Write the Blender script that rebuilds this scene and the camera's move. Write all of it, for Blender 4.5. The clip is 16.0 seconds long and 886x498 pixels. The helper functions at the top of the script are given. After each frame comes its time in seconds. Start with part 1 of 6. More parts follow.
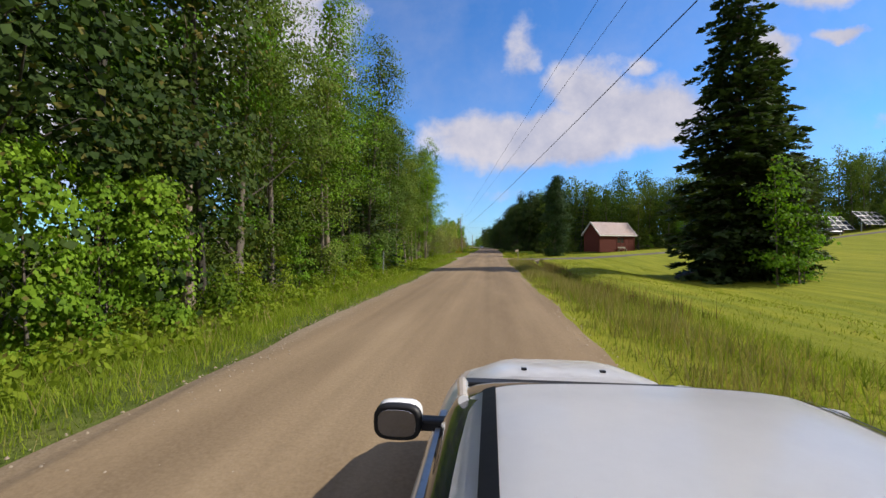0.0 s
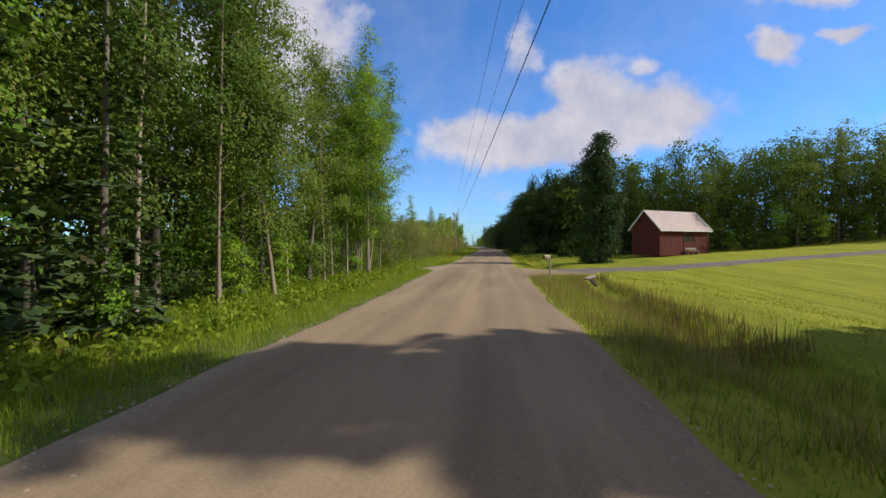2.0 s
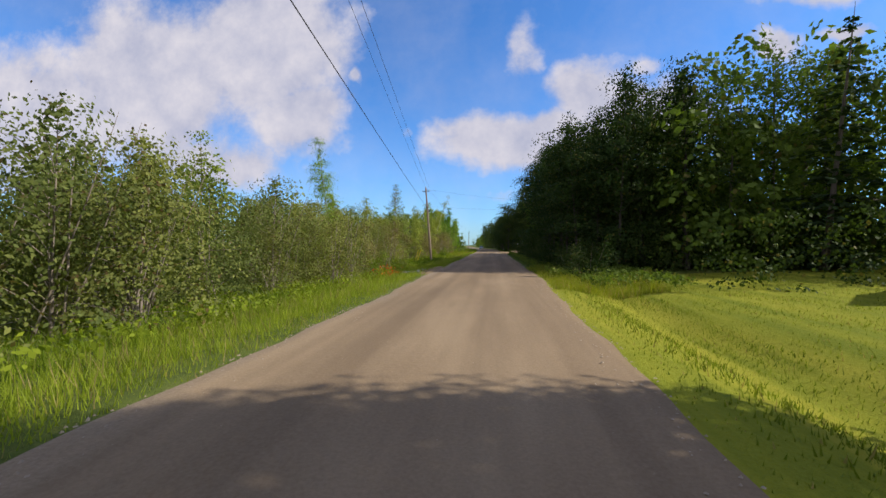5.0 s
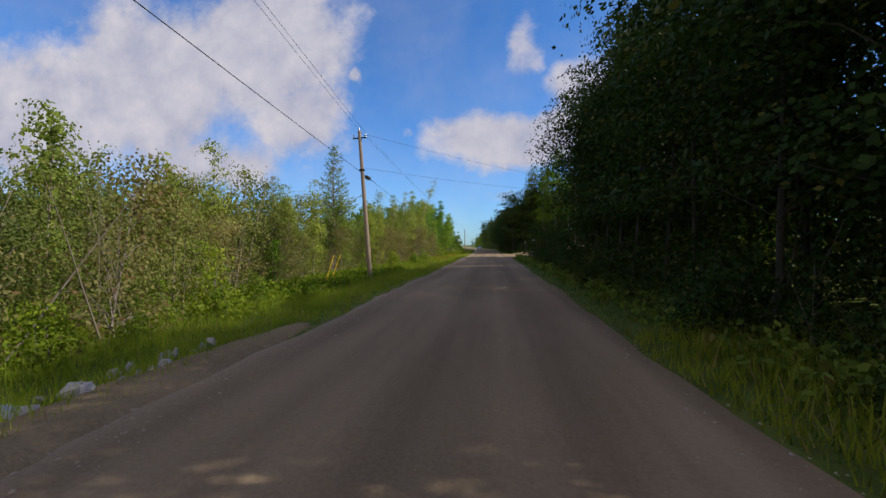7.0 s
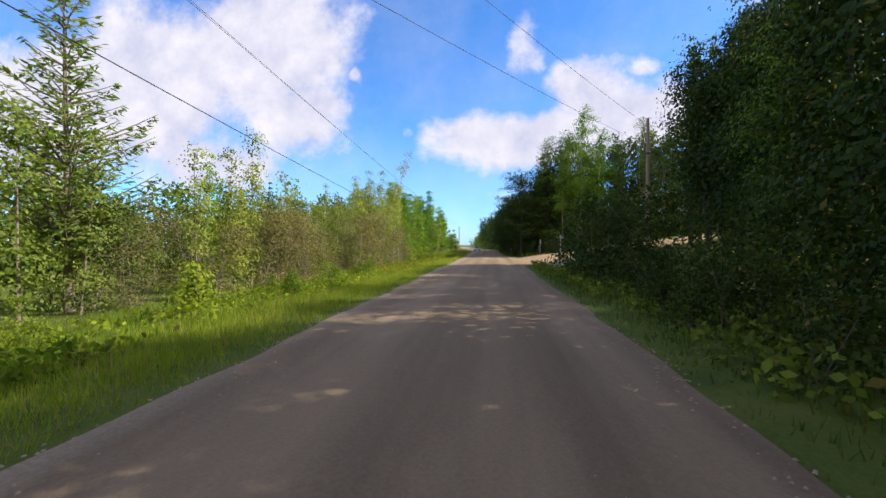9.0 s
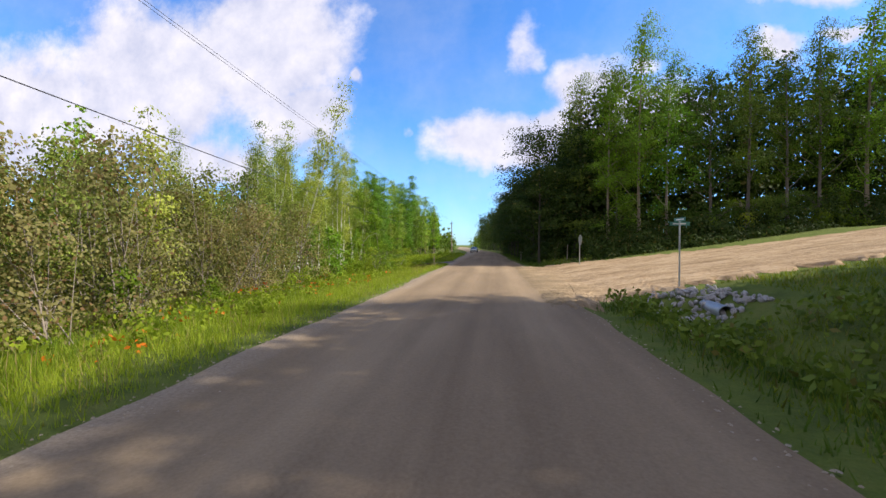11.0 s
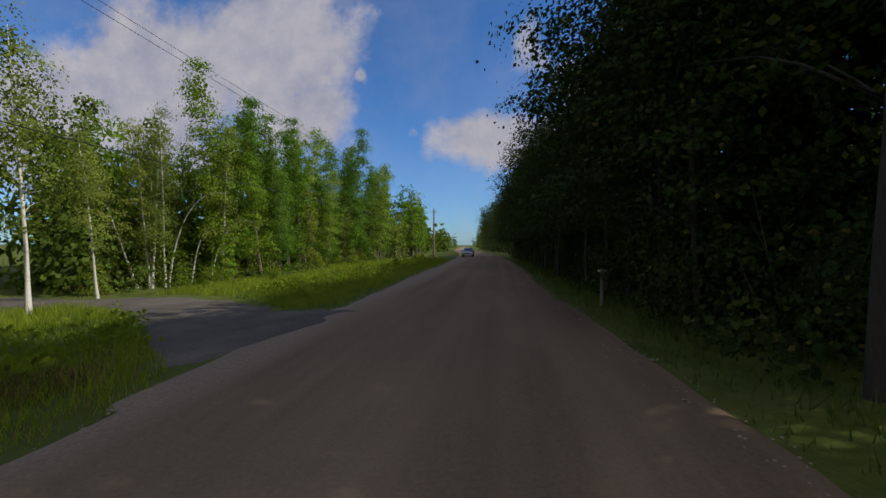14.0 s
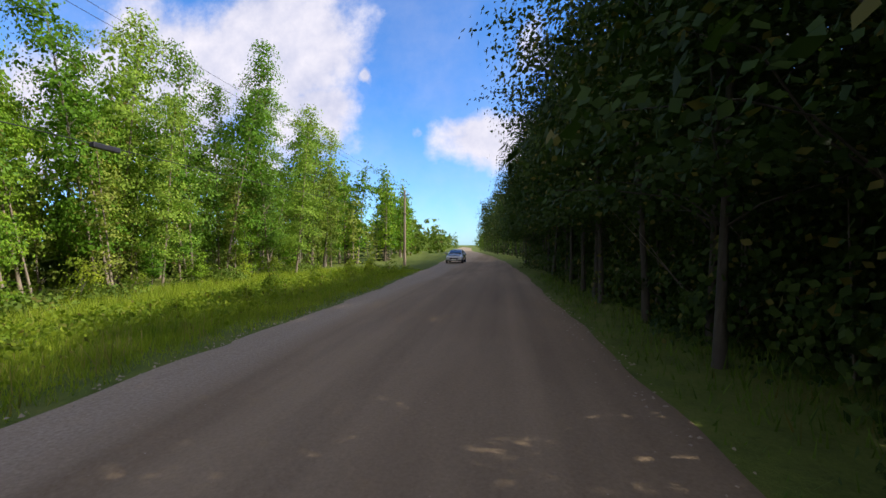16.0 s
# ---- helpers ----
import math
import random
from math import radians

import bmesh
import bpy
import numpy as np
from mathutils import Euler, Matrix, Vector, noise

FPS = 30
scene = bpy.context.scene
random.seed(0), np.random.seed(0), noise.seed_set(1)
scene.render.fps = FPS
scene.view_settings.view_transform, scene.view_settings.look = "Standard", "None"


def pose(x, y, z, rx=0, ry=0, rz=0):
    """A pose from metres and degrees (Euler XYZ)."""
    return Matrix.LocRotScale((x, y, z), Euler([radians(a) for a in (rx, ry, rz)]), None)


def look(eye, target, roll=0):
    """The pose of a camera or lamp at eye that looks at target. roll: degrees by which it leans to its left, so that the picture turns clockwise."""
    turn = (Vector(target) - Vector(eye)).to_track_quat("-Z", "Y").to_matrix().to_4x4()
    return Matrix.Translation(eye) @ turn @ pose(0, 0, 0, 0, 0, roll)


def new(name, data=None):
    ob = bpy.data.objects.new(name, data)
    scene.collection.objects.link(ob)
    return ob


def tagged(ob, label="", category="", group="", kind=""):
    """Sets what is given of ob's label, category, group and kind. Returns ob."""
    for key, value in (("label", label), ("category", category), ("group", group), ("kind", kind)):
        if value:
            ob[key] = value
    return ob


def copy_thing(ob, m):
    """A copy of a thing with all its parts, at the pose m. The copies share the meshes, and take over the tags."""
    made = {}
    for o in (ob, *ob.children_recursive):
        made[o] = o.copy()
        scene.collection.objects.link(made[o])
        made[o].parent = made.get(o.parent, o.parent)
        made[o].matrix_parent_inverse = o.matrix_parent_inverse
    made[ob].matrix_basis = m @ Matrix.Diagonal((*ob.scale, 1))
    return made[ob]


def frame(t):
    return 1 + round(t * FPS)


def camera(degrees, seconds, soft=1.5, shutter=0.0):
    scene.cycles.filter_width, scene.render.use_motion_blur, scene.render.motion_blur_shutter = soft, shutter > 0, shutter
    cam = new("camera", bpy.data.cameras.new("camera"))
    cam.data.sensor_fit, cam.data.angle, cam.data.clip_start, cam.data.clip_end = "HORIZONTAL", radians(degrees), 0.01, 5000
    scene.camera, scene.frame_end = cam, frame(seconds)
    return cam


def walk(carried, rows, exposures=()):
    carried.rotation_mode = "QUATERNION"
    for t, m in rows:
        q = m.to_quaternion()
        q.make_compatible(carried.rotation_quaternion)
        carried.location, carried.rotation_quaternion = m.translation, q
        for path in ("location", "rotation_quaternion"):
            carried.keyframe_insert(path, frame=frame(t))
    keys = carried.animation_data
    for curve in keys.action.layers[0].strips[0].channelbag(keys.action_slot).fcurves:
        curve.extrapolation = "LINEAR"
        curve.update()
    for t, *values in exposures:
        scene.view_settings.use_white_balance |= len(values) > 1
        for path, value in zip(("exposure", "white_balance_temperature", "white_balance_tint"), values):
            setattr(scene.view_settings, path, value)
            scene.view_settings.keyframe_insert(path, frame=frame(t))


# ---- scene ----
from itertools import product

# ---------- the camera and its way ----------
cam = camera(94.0, 16.0)
# seconds, x, y, heading to the left
PATH = [(0.0, 0, 0.0, 6.48), (1.0, 0, 13.5, 6.6), (2.0, 0, 27.0, 6.76), (3.0, 0, 40.5, 6.86), (4.0, 0, 54.0, 6.86),
        (5.0, 0, 67.5, 6.86), (6.5, 0, 87.7, 6.86), (8.0, 0, 107.7, 6.86), (9.0, 0, 120.8, 6.86), (10.0, 0, 133.8, 6.9),
        (11.5, 0, 153.1, 7.0), (12.5, 0, 165.6, 7.16), (13.0, 0, 171.8, 7.3), (14.0, 0, 184.0, 7.6), (15.0, 0, 196.0, 7.9),
        (16.0, 0, 207.7, 8.15)]
EYE = 1.9
walk(cam, [(t, pose(x, y, EYE, 89.45, 0, rz)) for t, x, y, rz in PATH],
     exposures=[(0, 0.3), (2.3, 0.27), (3.1, 0.45), (4, 0.35), (6.2, 0.25), (7.2, 0.08), (8.0, 0.36), (9.0, 0.76), (11.3, 0.8), (12.2, 0.48), (12.6, 0.28), (13.5, -0.12), (14, -0.34), (14.5, 0.12), (15, 0.45), (16, 0.72)])

# ---------- light ----------
SUN_ELEVATION, SUN_AZIMUTH = radians(38.5), radians(4)      # azimuth from +x towards +y
to_sun = Vector((math.cos(SUN_AZIMUTH) * math.cos(SUN_ELEVATION), math.sin(SUN_AZIMUTH) * math.cos(SUN_ELEVATION), math.sin(SUN_ELEVATION)))
sun = new("sun", bpy.data.lights.new("sun", "SUN"))
sun.data.energy, sun.data.angle, sun.data.color = 4.6, radians(0.6), (1.0, 0.93, 0.8)
sun.matrix_world = look(to_sun * 300, (0, 0, 0))

world = bpy.data.worlds.new("sky")
scene.world = world
world.use_nodes = True
WN, WL = world.node_tree.nodes, world.node_tree.links


def wmath(op, a, b=None, c=None, clamp=False):
    n = WN.new("ShaderNodeMath")
    n.operation, n.use_clamp = op, clamp
    for k, v in enumerate((a, b, c)):
        if v is None:
            continue
        if isinstance(v, (int, float)):
            n.inputs[k].default_value = v
        else:
            WL.new(v, n.inputs[k])
    return n.outputs[0]


sky = WN.new("ShaderNodeTexSky")
sky.sky_type, sky.sun_disc, sky.sun_elevation, sky.sun_rotation = "NISHITA", False, SUN_ELEVATION, math.pi / 2 - SUN_AZIMUTH
sky.altitude, sky.air_density, sky.dust_density, sky.ozone_density = 200, 1.0, 0.4, 2.5
coord = WN.new("ShaderNodeTexCoord")
sep = WN.new("ShaderNodeSeparateXYZ")
WL.new(coord.outputs["Generated"], sep.inputs[0])
dy = wmath("MAXIMUM", sep.outputs[1], 0.05)
cu, cv = wmath("DIVIDE", sep.outputs[0], dy), wmath("DIVIDE", sep.outputs[2], dy)
# uneven edges of the clouds
comb = WN.new("ShaderNodeCombineXYZ")
WL.new(cu, comb.inputs[0]), WL.new(cv, comb.inputs[1])


def wnoise(scale, detail, rough, seed):
    n = WN.new("ShaderNodeTexNoise")
    m = WN.new("ShaderNodeVectorMath")
    m.operation = "ADD"
    m.inputs[1].default_value = (seed, seed * 0.7, seed * 0.3)
    WL.new(comb.outputs[0], m.inputs[0])
    WL.new(m.outputs[0], n.inputs["Vector"])
    n.inputs["Scale"].default_value, n.inputs["Detail"].default_value, n.inputs["Roughness"].default_value = scale, detail, rough
    return n.outputs["Fac"]


billow, wisps = wnoise(9.0, 7, 0.6, 3.1), wnoise(2.6, 8, 0.62, 11.7)
wob_u = wmath("MULTIPLY_ADD", wnoise(3.2, 5, 0.6, 5.5), 0.22, wmath("ADD", cu, -0.11))
wob_v = wmath("MULTIPLY_ADD", wnoise(3.8, 5, 0.6, 7.7), 0.16, wmath("ADD", cv, -0.08))
# heaps of cloud: u, v of the middle, half width, half height, weight
CLOUDS = [(0.13, 0.255, 0.30, 0.085, 1.0), (0.36, 0.30, 0.2, 0.1, 0.95), (0.24, 0.36, 0.14, 0.08, 0.8), (-0.02, 0.24, 0.10, 0.06, 0.8), (0.08, 0.47, 0.07, 0.10, 0.55),
          (-0.60, 0.50, 0.26, 0.20, 1.0), (-0.92, 0.42, 0.30, 0.26, 1.0), (-0.50, 0.33, 0.14, 0.12, 0.9), (-1.25, 0.35, 0.3, 0.22, 0.9), (-0.75, 0.22, 0.3, 0.1, 0.7),
          (0.64, 0.44, 0.06, 0.05, 0.8), (0.78, 0.47, 0.07, 0.025, 0.8), (0.85, 0.58, 0.28, 0.06, 0.95), (0.35, 0.42, 0.05, 0.03, 0.5), (0.95, 0.27, 0.14, 0.05, 0.6),
          (-0.2, 0.28, 0.03, 0.025, 0.4), (-0.36, 0.43, 0.03, 0.03, 0.7), (0.05, 0.11, 0.2, 0.03, 0.35), (0.5, 0.30, 0.1, 0.06, 0.5)]
cover = None
for u, v, w, h, weight in CLOUDS:
    a, b = wmath("MULTIPLY_ADD", wob_u, 1 / w, -u / w), wmath("MULTIPLY_ADD", wob_v, 1 / h, -v / h)
    r = wmath("SQRT", wmath("MULTIPLY_ADD", a, a, wmath("MULTIPLY", b, b)))
    blob = wmath("MULTIPLY", wmath("SUBTRACT", 1.35, r, clamp=True), weight)
    cover = blob if cover is None else wmath("MAXIMUM", cover, blob)
# extra cloud out of view behind the camera, added to whiten the sky light
behind = wmath("MULTIPLY", wmath("LESS_THAN", sep.outputs[1], 0.06), wmath("MULTIPLY", wisps, 1.5))
cover = wmath("MAXIMUM", cover, behind)
veil = wmath("MULTIPLY", wmath("MULTIPLY_ADD", wisps, 2.6, -1.0, clamp=True), 0.32)
dense = wmath("MULTIPLY_ADD", billow, 0.9, wmath("MULTIPLY_ADD", wisps, 0.5, -0.72))
ramp = WN.new("ShaderNodeMapRange")
ramp.interpolation_type = "SMOOTHSTEP"
WL.new(wmath("ADD", cover, dense), ramp.inputs[0])
ramp.inputs[1].default_value, ramp.inputs[2].default_value = 0.16, 0.68
tone = WN.new("ShaderNodeMixRGB")
tone.inputs[1].default_value, tone.inputs[2].default_value = (3.2, 3.4, 4.6, 1), (5.7, 5.45, 5.9, 1)
WL.new(wmath("MULTIPLY_ADD", billow, 2.2, -0.6, clamp=True), tone.inputs[0])
bluer = WN.new("ShaderNodeMixRGB")
bluer.blend_type = "MULTIPLY"
bluer.inputs[0].default_value, bluer.inputs[2].default_value = 1.0, (0.53, 0.97, 1.47, 1)
WL.new(sky.outputs[0], bluer.inputs[1])
mix = WN.new("ShaderNodeMixRGB")
WL.new(wmath("MULTIPLY", wmath("MAXIMUM", ramp.outputs[0], veil), wmath("GREATER_THAN", sep.outputs[2], 0.0)), mix.inputs[0])
WL.new(bluer.outputs[0], mix.inputs[1]), WL.new(tone.outputs[0], mix.inputs[2])
WL.new(mix.outputs[0], WN["Background"].inputs["Color"])
WN["Background"].inputs["Strength"].default_value = 0.108

# ---------- materials ----------


def mat(name):
    m = bpy.data.materials.new(name)
    m.use_nodes = True
    nt = m.node_tree
    return m, nt.nodes, nt.links, nt.nodes["Principled BSDF"]


def tex_noise(N, L, scale, detail=4, rough=0.6, stretch=(1, 1, 1), space="Object"):
    tc, mp, n = N.new("ShaderNodeTexCoord"), N.new("ShaderNodeMapping"), N.new("ShaderNodeTexNoise")
    mp.inputs["Scale"].default_value = stretch
    if space == "World":
        g = N.new("ShaderNodeNewGeometry")
        L.new(g.outputs["Position"], mp.inputs[0])
    else:
        L.new(tc.outputs["Object"], mp.inputs[0])
    L.new(mp.outputs[0], n.inputs["Vector"])
    n.inputs["Scale"].default_value, n.inputs["Detail"].default_value, n.inputs["Roughness"].default_value = scale, detail, rough
    return n.outputs["Fac"]


def ramp_of(N, L, fac, stops):
    r = N.new("ShaderNodeValToRGB")
    e = r.color_ramp.elements
    while len(e) < len(stops):
        e.new(0.5)
    for k, (p, c) in enumerate(stops):
        e[k].position, e[k].color = p, (*c, 1)
    L.new(fac, r.inputs[0])
    return r.outputs[0]


def blend(N, L, fac, a, b, kind="MIX"):
    m = N.new("ShaderNodeMixRGB")
    m.blend_type = kind
    for k, v in enumerate((fac, a, b)):
        if isinstance(v, (int, float)):
            m.inputs[k].default_value = v
        elif isinstance(v, tuple):
            m.inputs[k].default_value = (*v, 1)
        else:
            L.new(v, m.inputs[k])
    return m.outputs[0]


def bump(N, L, B, height, strength, distance):
    b = N.new("ShaderNodeBump")
    b.inputs["Strength"].default_value, b.inputs["Distance"].default_value = strength, distance
    L.new(height, b.inputs["Height"])
    L.new(b.outputs[0], B.inputs["Normal"])


def rough_surface(name, stops, scale, fine_scale, roughness=0.85, stretch=(1, 1, 1), strength=0.4, distance=0.02, metallic=0.0, space="Object", spec=0.3):
    """A plain worn surface: colour at two scales, relief, uneven gloss."""
    m, N, L, B = mat(name)
    big, fine = tex_noise(N, L, scale, 4, 0.6, stretch, space), tex_noise(N, L, fine_scale, 5, 0.7, stretch, space)
    col = blend(N, L, 0.45, ramp_of(N, L, big, stops), ramp_of(N, L, fine, stops))
    L.new(col, B.inputs["Base Color"])
    B.inputs["Roughness"].default_value, B.inputs["Metallic"].default_value = roughness, metallic
    B.inputs["Specular IOR Level"].default_value = spec
    bump(N, L, B, fine, strength, distance)
    return m


def leaf_material(name, dark, light, thin=0.35, rough=0.65, warm=(0.13, 0.12, 0.03), warm_share=0.05):
    """Leaves, each a little different, that let some light through."""
    m, N, L, B = mat(name)
    geo, info = N.new("ShaderNodeNewGeometry"), N.new("ShaderNodeObjectInfo")
    clump = tex_noise(N, L, 1.3, 3, 0.6)
    vary = N.new("ShaderNodeMath")
    vary.operation = "MULTIPLY_ADD"
    vary.inputs[1].default_value = 0.35
    shift = N.new("ShaderNodeMath")
    shift.operation = "MULTIPLY_ADD"
    shift.inputs[1].default_value, shift.inputs[2].default_value = 2.1, -0.72
    L.new(clump, shift.inputs[0])
    L.new(geo.outputs["Random Per Island"], vary.inputs[0]), L.new(shift.outputs[0], vary.inputs[2])
    vary.use_clamp = True
    col = blend(N, L, vary.outputs[0], dark, light)
    w = N.new("ShaderNodeMath")
    w.operation = "LESS_THAN"
    w.inputs[1].default_value = warm_share
    L.new(geo.outputs["Random Per Island"], w.inputs[0])
    col = blend(N, L, w.outputs[0], col, warm)
    hs = N.new("ShaderNodeHueSaturation")
    mr = N.new("ShaderNodeMapRange")
    mr.inputs[3].default_value, mr.inputs[4].default_value = 0.75, 1.25
    L.new(info.outputs["Random"], mr.inputs[0])
    L.new(mr.outputs[0], hs.inputs["Value"])
    mh = N.new("ShaderNodeMapRange")
    mh.inputs[3].default_value, mh.inputs[4].default_value = 0.515, 0.48
    L.new(info.outputs["Random"], mh.inputs[0])
    L.new(mh.outputs[0], hs.inputs["Hue"])
    L.new(col, hs.inputs["Color"])
    L.new(hs.outputs[0], B.inputs["Base Color"])
    B.inputs["Roughness"].default_value, B.inputs["Specular IOR Level"].default_value = rough, 0.1
    tr, mx = N.new("ShaderNodeBsdfTranslucent"), N.new("ShaderNodeMixShader")
    L.new(blend(N, L, 1.0, hs.outputs[0], (1.25, 1.32, 0.6), "MULTIPLY"), tr.inputs["Color"])
    mx.inputs[0].default_value = thin
    L.new(B.outputs[0], mx.inputs[1]), L.new(tr.outputs[0], mx.inputs[2])
    L.new(mx.outputs[0], N["Material Output"].inputs["Surface"])
    return m


LEAF_MAPLE = leaf_material("maple_leaf", (0.045, 0.105, 0.009), (0.205, 0.36, 0.03), 0.36)
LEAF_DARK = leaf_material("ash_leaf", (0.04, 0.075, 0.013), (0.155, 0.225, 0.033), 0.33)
# leaf green lowered so that the eastern wood's shade sits in the colour
LEAF_SHADE_TONED = leaf_material("shade_toned_leaf", (0.017, 0.034, 0.009), (0.054, 0.09, 0.016), 0.26)
LEAF_POPLAR = leaf_material("poplar_leaf", (0.05, 0.115, 0.018), (0.27, 0.42, 0.06), 0.42)
LEAF_BIRCH = leaf_material("birch_leaf", (0.105, 0.15, 0.025), (0.33, 0.385, 0.074), 0.4)
LEAF_WILLOW = leaf_material("willow_leaf", (0.084, 0.11, 0.03), (0.24, 0.265, 0.074), 0.4, warm=(0.13, 0.1, 0.04), warm_share=0.06)
LEAF_ALDER = leaf_material("alder_leaf", (0.1, 0.098, 0.034), (0.28, 0.255, 0.095), 0.4, warm=(0.17, 0.11, 0.05), warm_share=0.15)
LEAF_SHRUB = leaf_material("shrub_leaf", (0.09, 0.15, 0.012), (0.23, 0.3, 0.025), 0.4)
LEAF_CEDAR = leaf_material("cedar_spray", (0.02, 0.045, 0.013), (0.065, 0.11, 0.03), 0.2, 0.6, (0.06, 0.05, 0.02), 0.04)
NEEDLE = leaf_material("spruce_needle", (0.026, 0.05, 0.02), (0.08, 0.12, 0.042), 0.2, 0.6, (0.05, 0.045, 0.02), 0.03)
NEEDLE_LARCH = leaf_material("larch_needle", (0.15, 0.21, 0.05), (0.32, 0.4, 0.11), 0.4, 0.6)
GRASS = leaf_material("grass_blade", (0.095, 0.135, 0.012), (0.23, 0.265, 0.028), 0.4, 0.55, (0.28, 0.23, 0.08), 0.1)
GRASS_LUSH = leaf_material("lush_grass_blade", (0.095, 0.16, 0.014), (0.26, 0.34, 0.034), 0.45, 0.5, (0.26, 0.26, 0.06), 0.06)
DITCH_GRASS = leaf_material("ditch_grass_blade", (0.11, 0.15, 0.018), (0.28, 0.32, 0.045), 0.45, 0.6, (0.3, 0.25, 0.09), 0.14)
HAY = leaf_material("dry_grass", (0.20, 0.17, 0.06), (0.34, 0.28, 0.12), 0.3, 0.6, (0.15, 0.16, 0.04), 0.2)
REED = leaf_material("brown_reed", (0.11, 0.07, 0.03), (0.25, 0.17, 0.08), 0.2, 0.7, (0.1, 0.12, 0.03), 0.15)
LILY = leaf_material("lily_petal", (0.55, 0.09, 0.01), (0.75, 0.16, 0.02), 0.3, 0.5, (0.6, 0.2, 0.03), 0.1)
BARK = rough_surface("grey_brown_bark", [(0.25, (0.06, 0.05, 0.04)), (0.7, (0.2, 0.17, 0.14))], 3, 16, 0.95, (1, 1, 0.25), 0.8, 0.03)
BARK_PALE = rough_surface("pale_ash_bark", [(0.25, (0.13, 0.1, 0.075)), (0.7, (0.31, 0.25, 0.19))], 3, 16, 0.95, (1, 1, 0.3), 0.7, 0.02)
BARK_BIRCH = rough_surface("white_birch_bark", [(0.3, (0.12, 0.1, 0.08)), (0.42, (0.6, 0.57, 0.5)), (0.8, (0.75, 0.73, 0.68))], 2.5, 9, 0.8, (1, 1, 2.2), 0.3, 0.01)
# darkened copy of the bark, with shade under the eastern crowns painted in
BARK_SHADE_TONED = rough_surface("shade_toned_bark", [(0.25, (0.025, 0.022, 0.018)), (0.7, (0.085, 0.075, 0.06))], 3, 16, 0.95, (1, 1, 0.25), 0.8, 0.03)
DEAD_WOOD = rough_surface("dead_grey_twigs", [(0.25, (0.13, 0.1, 0.08)), (0.7, (0.33, 0.28, 0.23))], 3, 20, 0.95, (1, 1, 0.3), 0.5, 0.01)


def road_material():
    m, N, L, B = mat("packed_gravel")
    broad = tex_noise(N, L, 0.35, 5, 0.6, (1.4, 0.25, 1), "World")
    lanes = tex_noise(N, L, 1.1, 3, 0.5, (1, 0.012, 1), "World")
    grit = tex_noise(N, L, 22, 4, 0.75, (1, 1, 1), "World")
    stones = N.new("ShaderNodeTexVoronoi")
    g = N.new("ShaderNodeNewGeometry")
    L.new(g.outputs["Position"], stones.inputs["Vector"])
    stones.inputs["Scale"].default_value = 26
    col = ramp_of(N, L, broad, [(0.32, (0.133, 0.091, 0.053)), (0.5, (0.213, 0.148, 0.088)), (0.66, (0.336, 0.246, 0.152))])
    col = blend(N, L, 0.5, col, ramp_of(N, L, lanes, [(0.35, (0.132, 0.089, 0.052)), (0.65, (0.299, 0.214, 0.13))]))
    col = blend(N, L, 0.28, col, ramp_of(N, L, grit, [(0.3, (0.117, 0.084, 0.052)), (0.7, (0.332, 0.257, 0.174))]))
    pale = ramp_of(N, L, stones.outputs["Color"], [(0.93, (0, 0, 0)), (0.97, (0.7, 0.7, 0.7))])
    near = ramp_of(N, L, stones.outputs["Distance"], [(0.18, (1, 1, 1)), (0.3, (0, 0, 0))])
    col = blend(N, L, blend(N, L, 1.0, pale, near, "MULTIPLY"), col, (0.433, 0.368, 0.294))
    # loose pale sand pushed to the western edge
    sep_x, edge, sand = N.new("ShaderNodeSeparateXYZ"), N.new("ShaderNodeMath"), N.new("ShaderNodeMapRange")
    L.new(g.outputs["Position"], sep_x.inputs[0])
    edge.operation = "MULTIPLY_ADD"
    edge.inputs[1].default_value = 2.2
    L.new(broad, edge.inputs[0]), L.new(sep_x.outputs[0], edge.inputs[2])
    sand.interpolation_type = "SMOOTHSTEP"
    sand.inputs[1].default_value, sand.inputs[2].default_value, sand.inputs[3].default_value, sand.inputs[4].default_value = -3.45, -2.5, 0.6, 0.0
    L.new(edge.outputs[0], sand.inputs[0])
    col = blend(N, L, sand.outputs[0], col, ramp_of(N, L, grit, [(0.3, (0.224, 0.174, 0.123)), (0.7, (0.416, 0.338, 0.252))]))
    L.new(col, B.inputs["Base Color"])
    B.inputs["Roughness"].default_value, B.inputs["Specular IOR Level"].default_value = 0.95, 0.15
    bump(N, L, B, blend(N, L, 0.5, grit, stones.outputs["Distance"]), 0.3, 0.015)
    return m


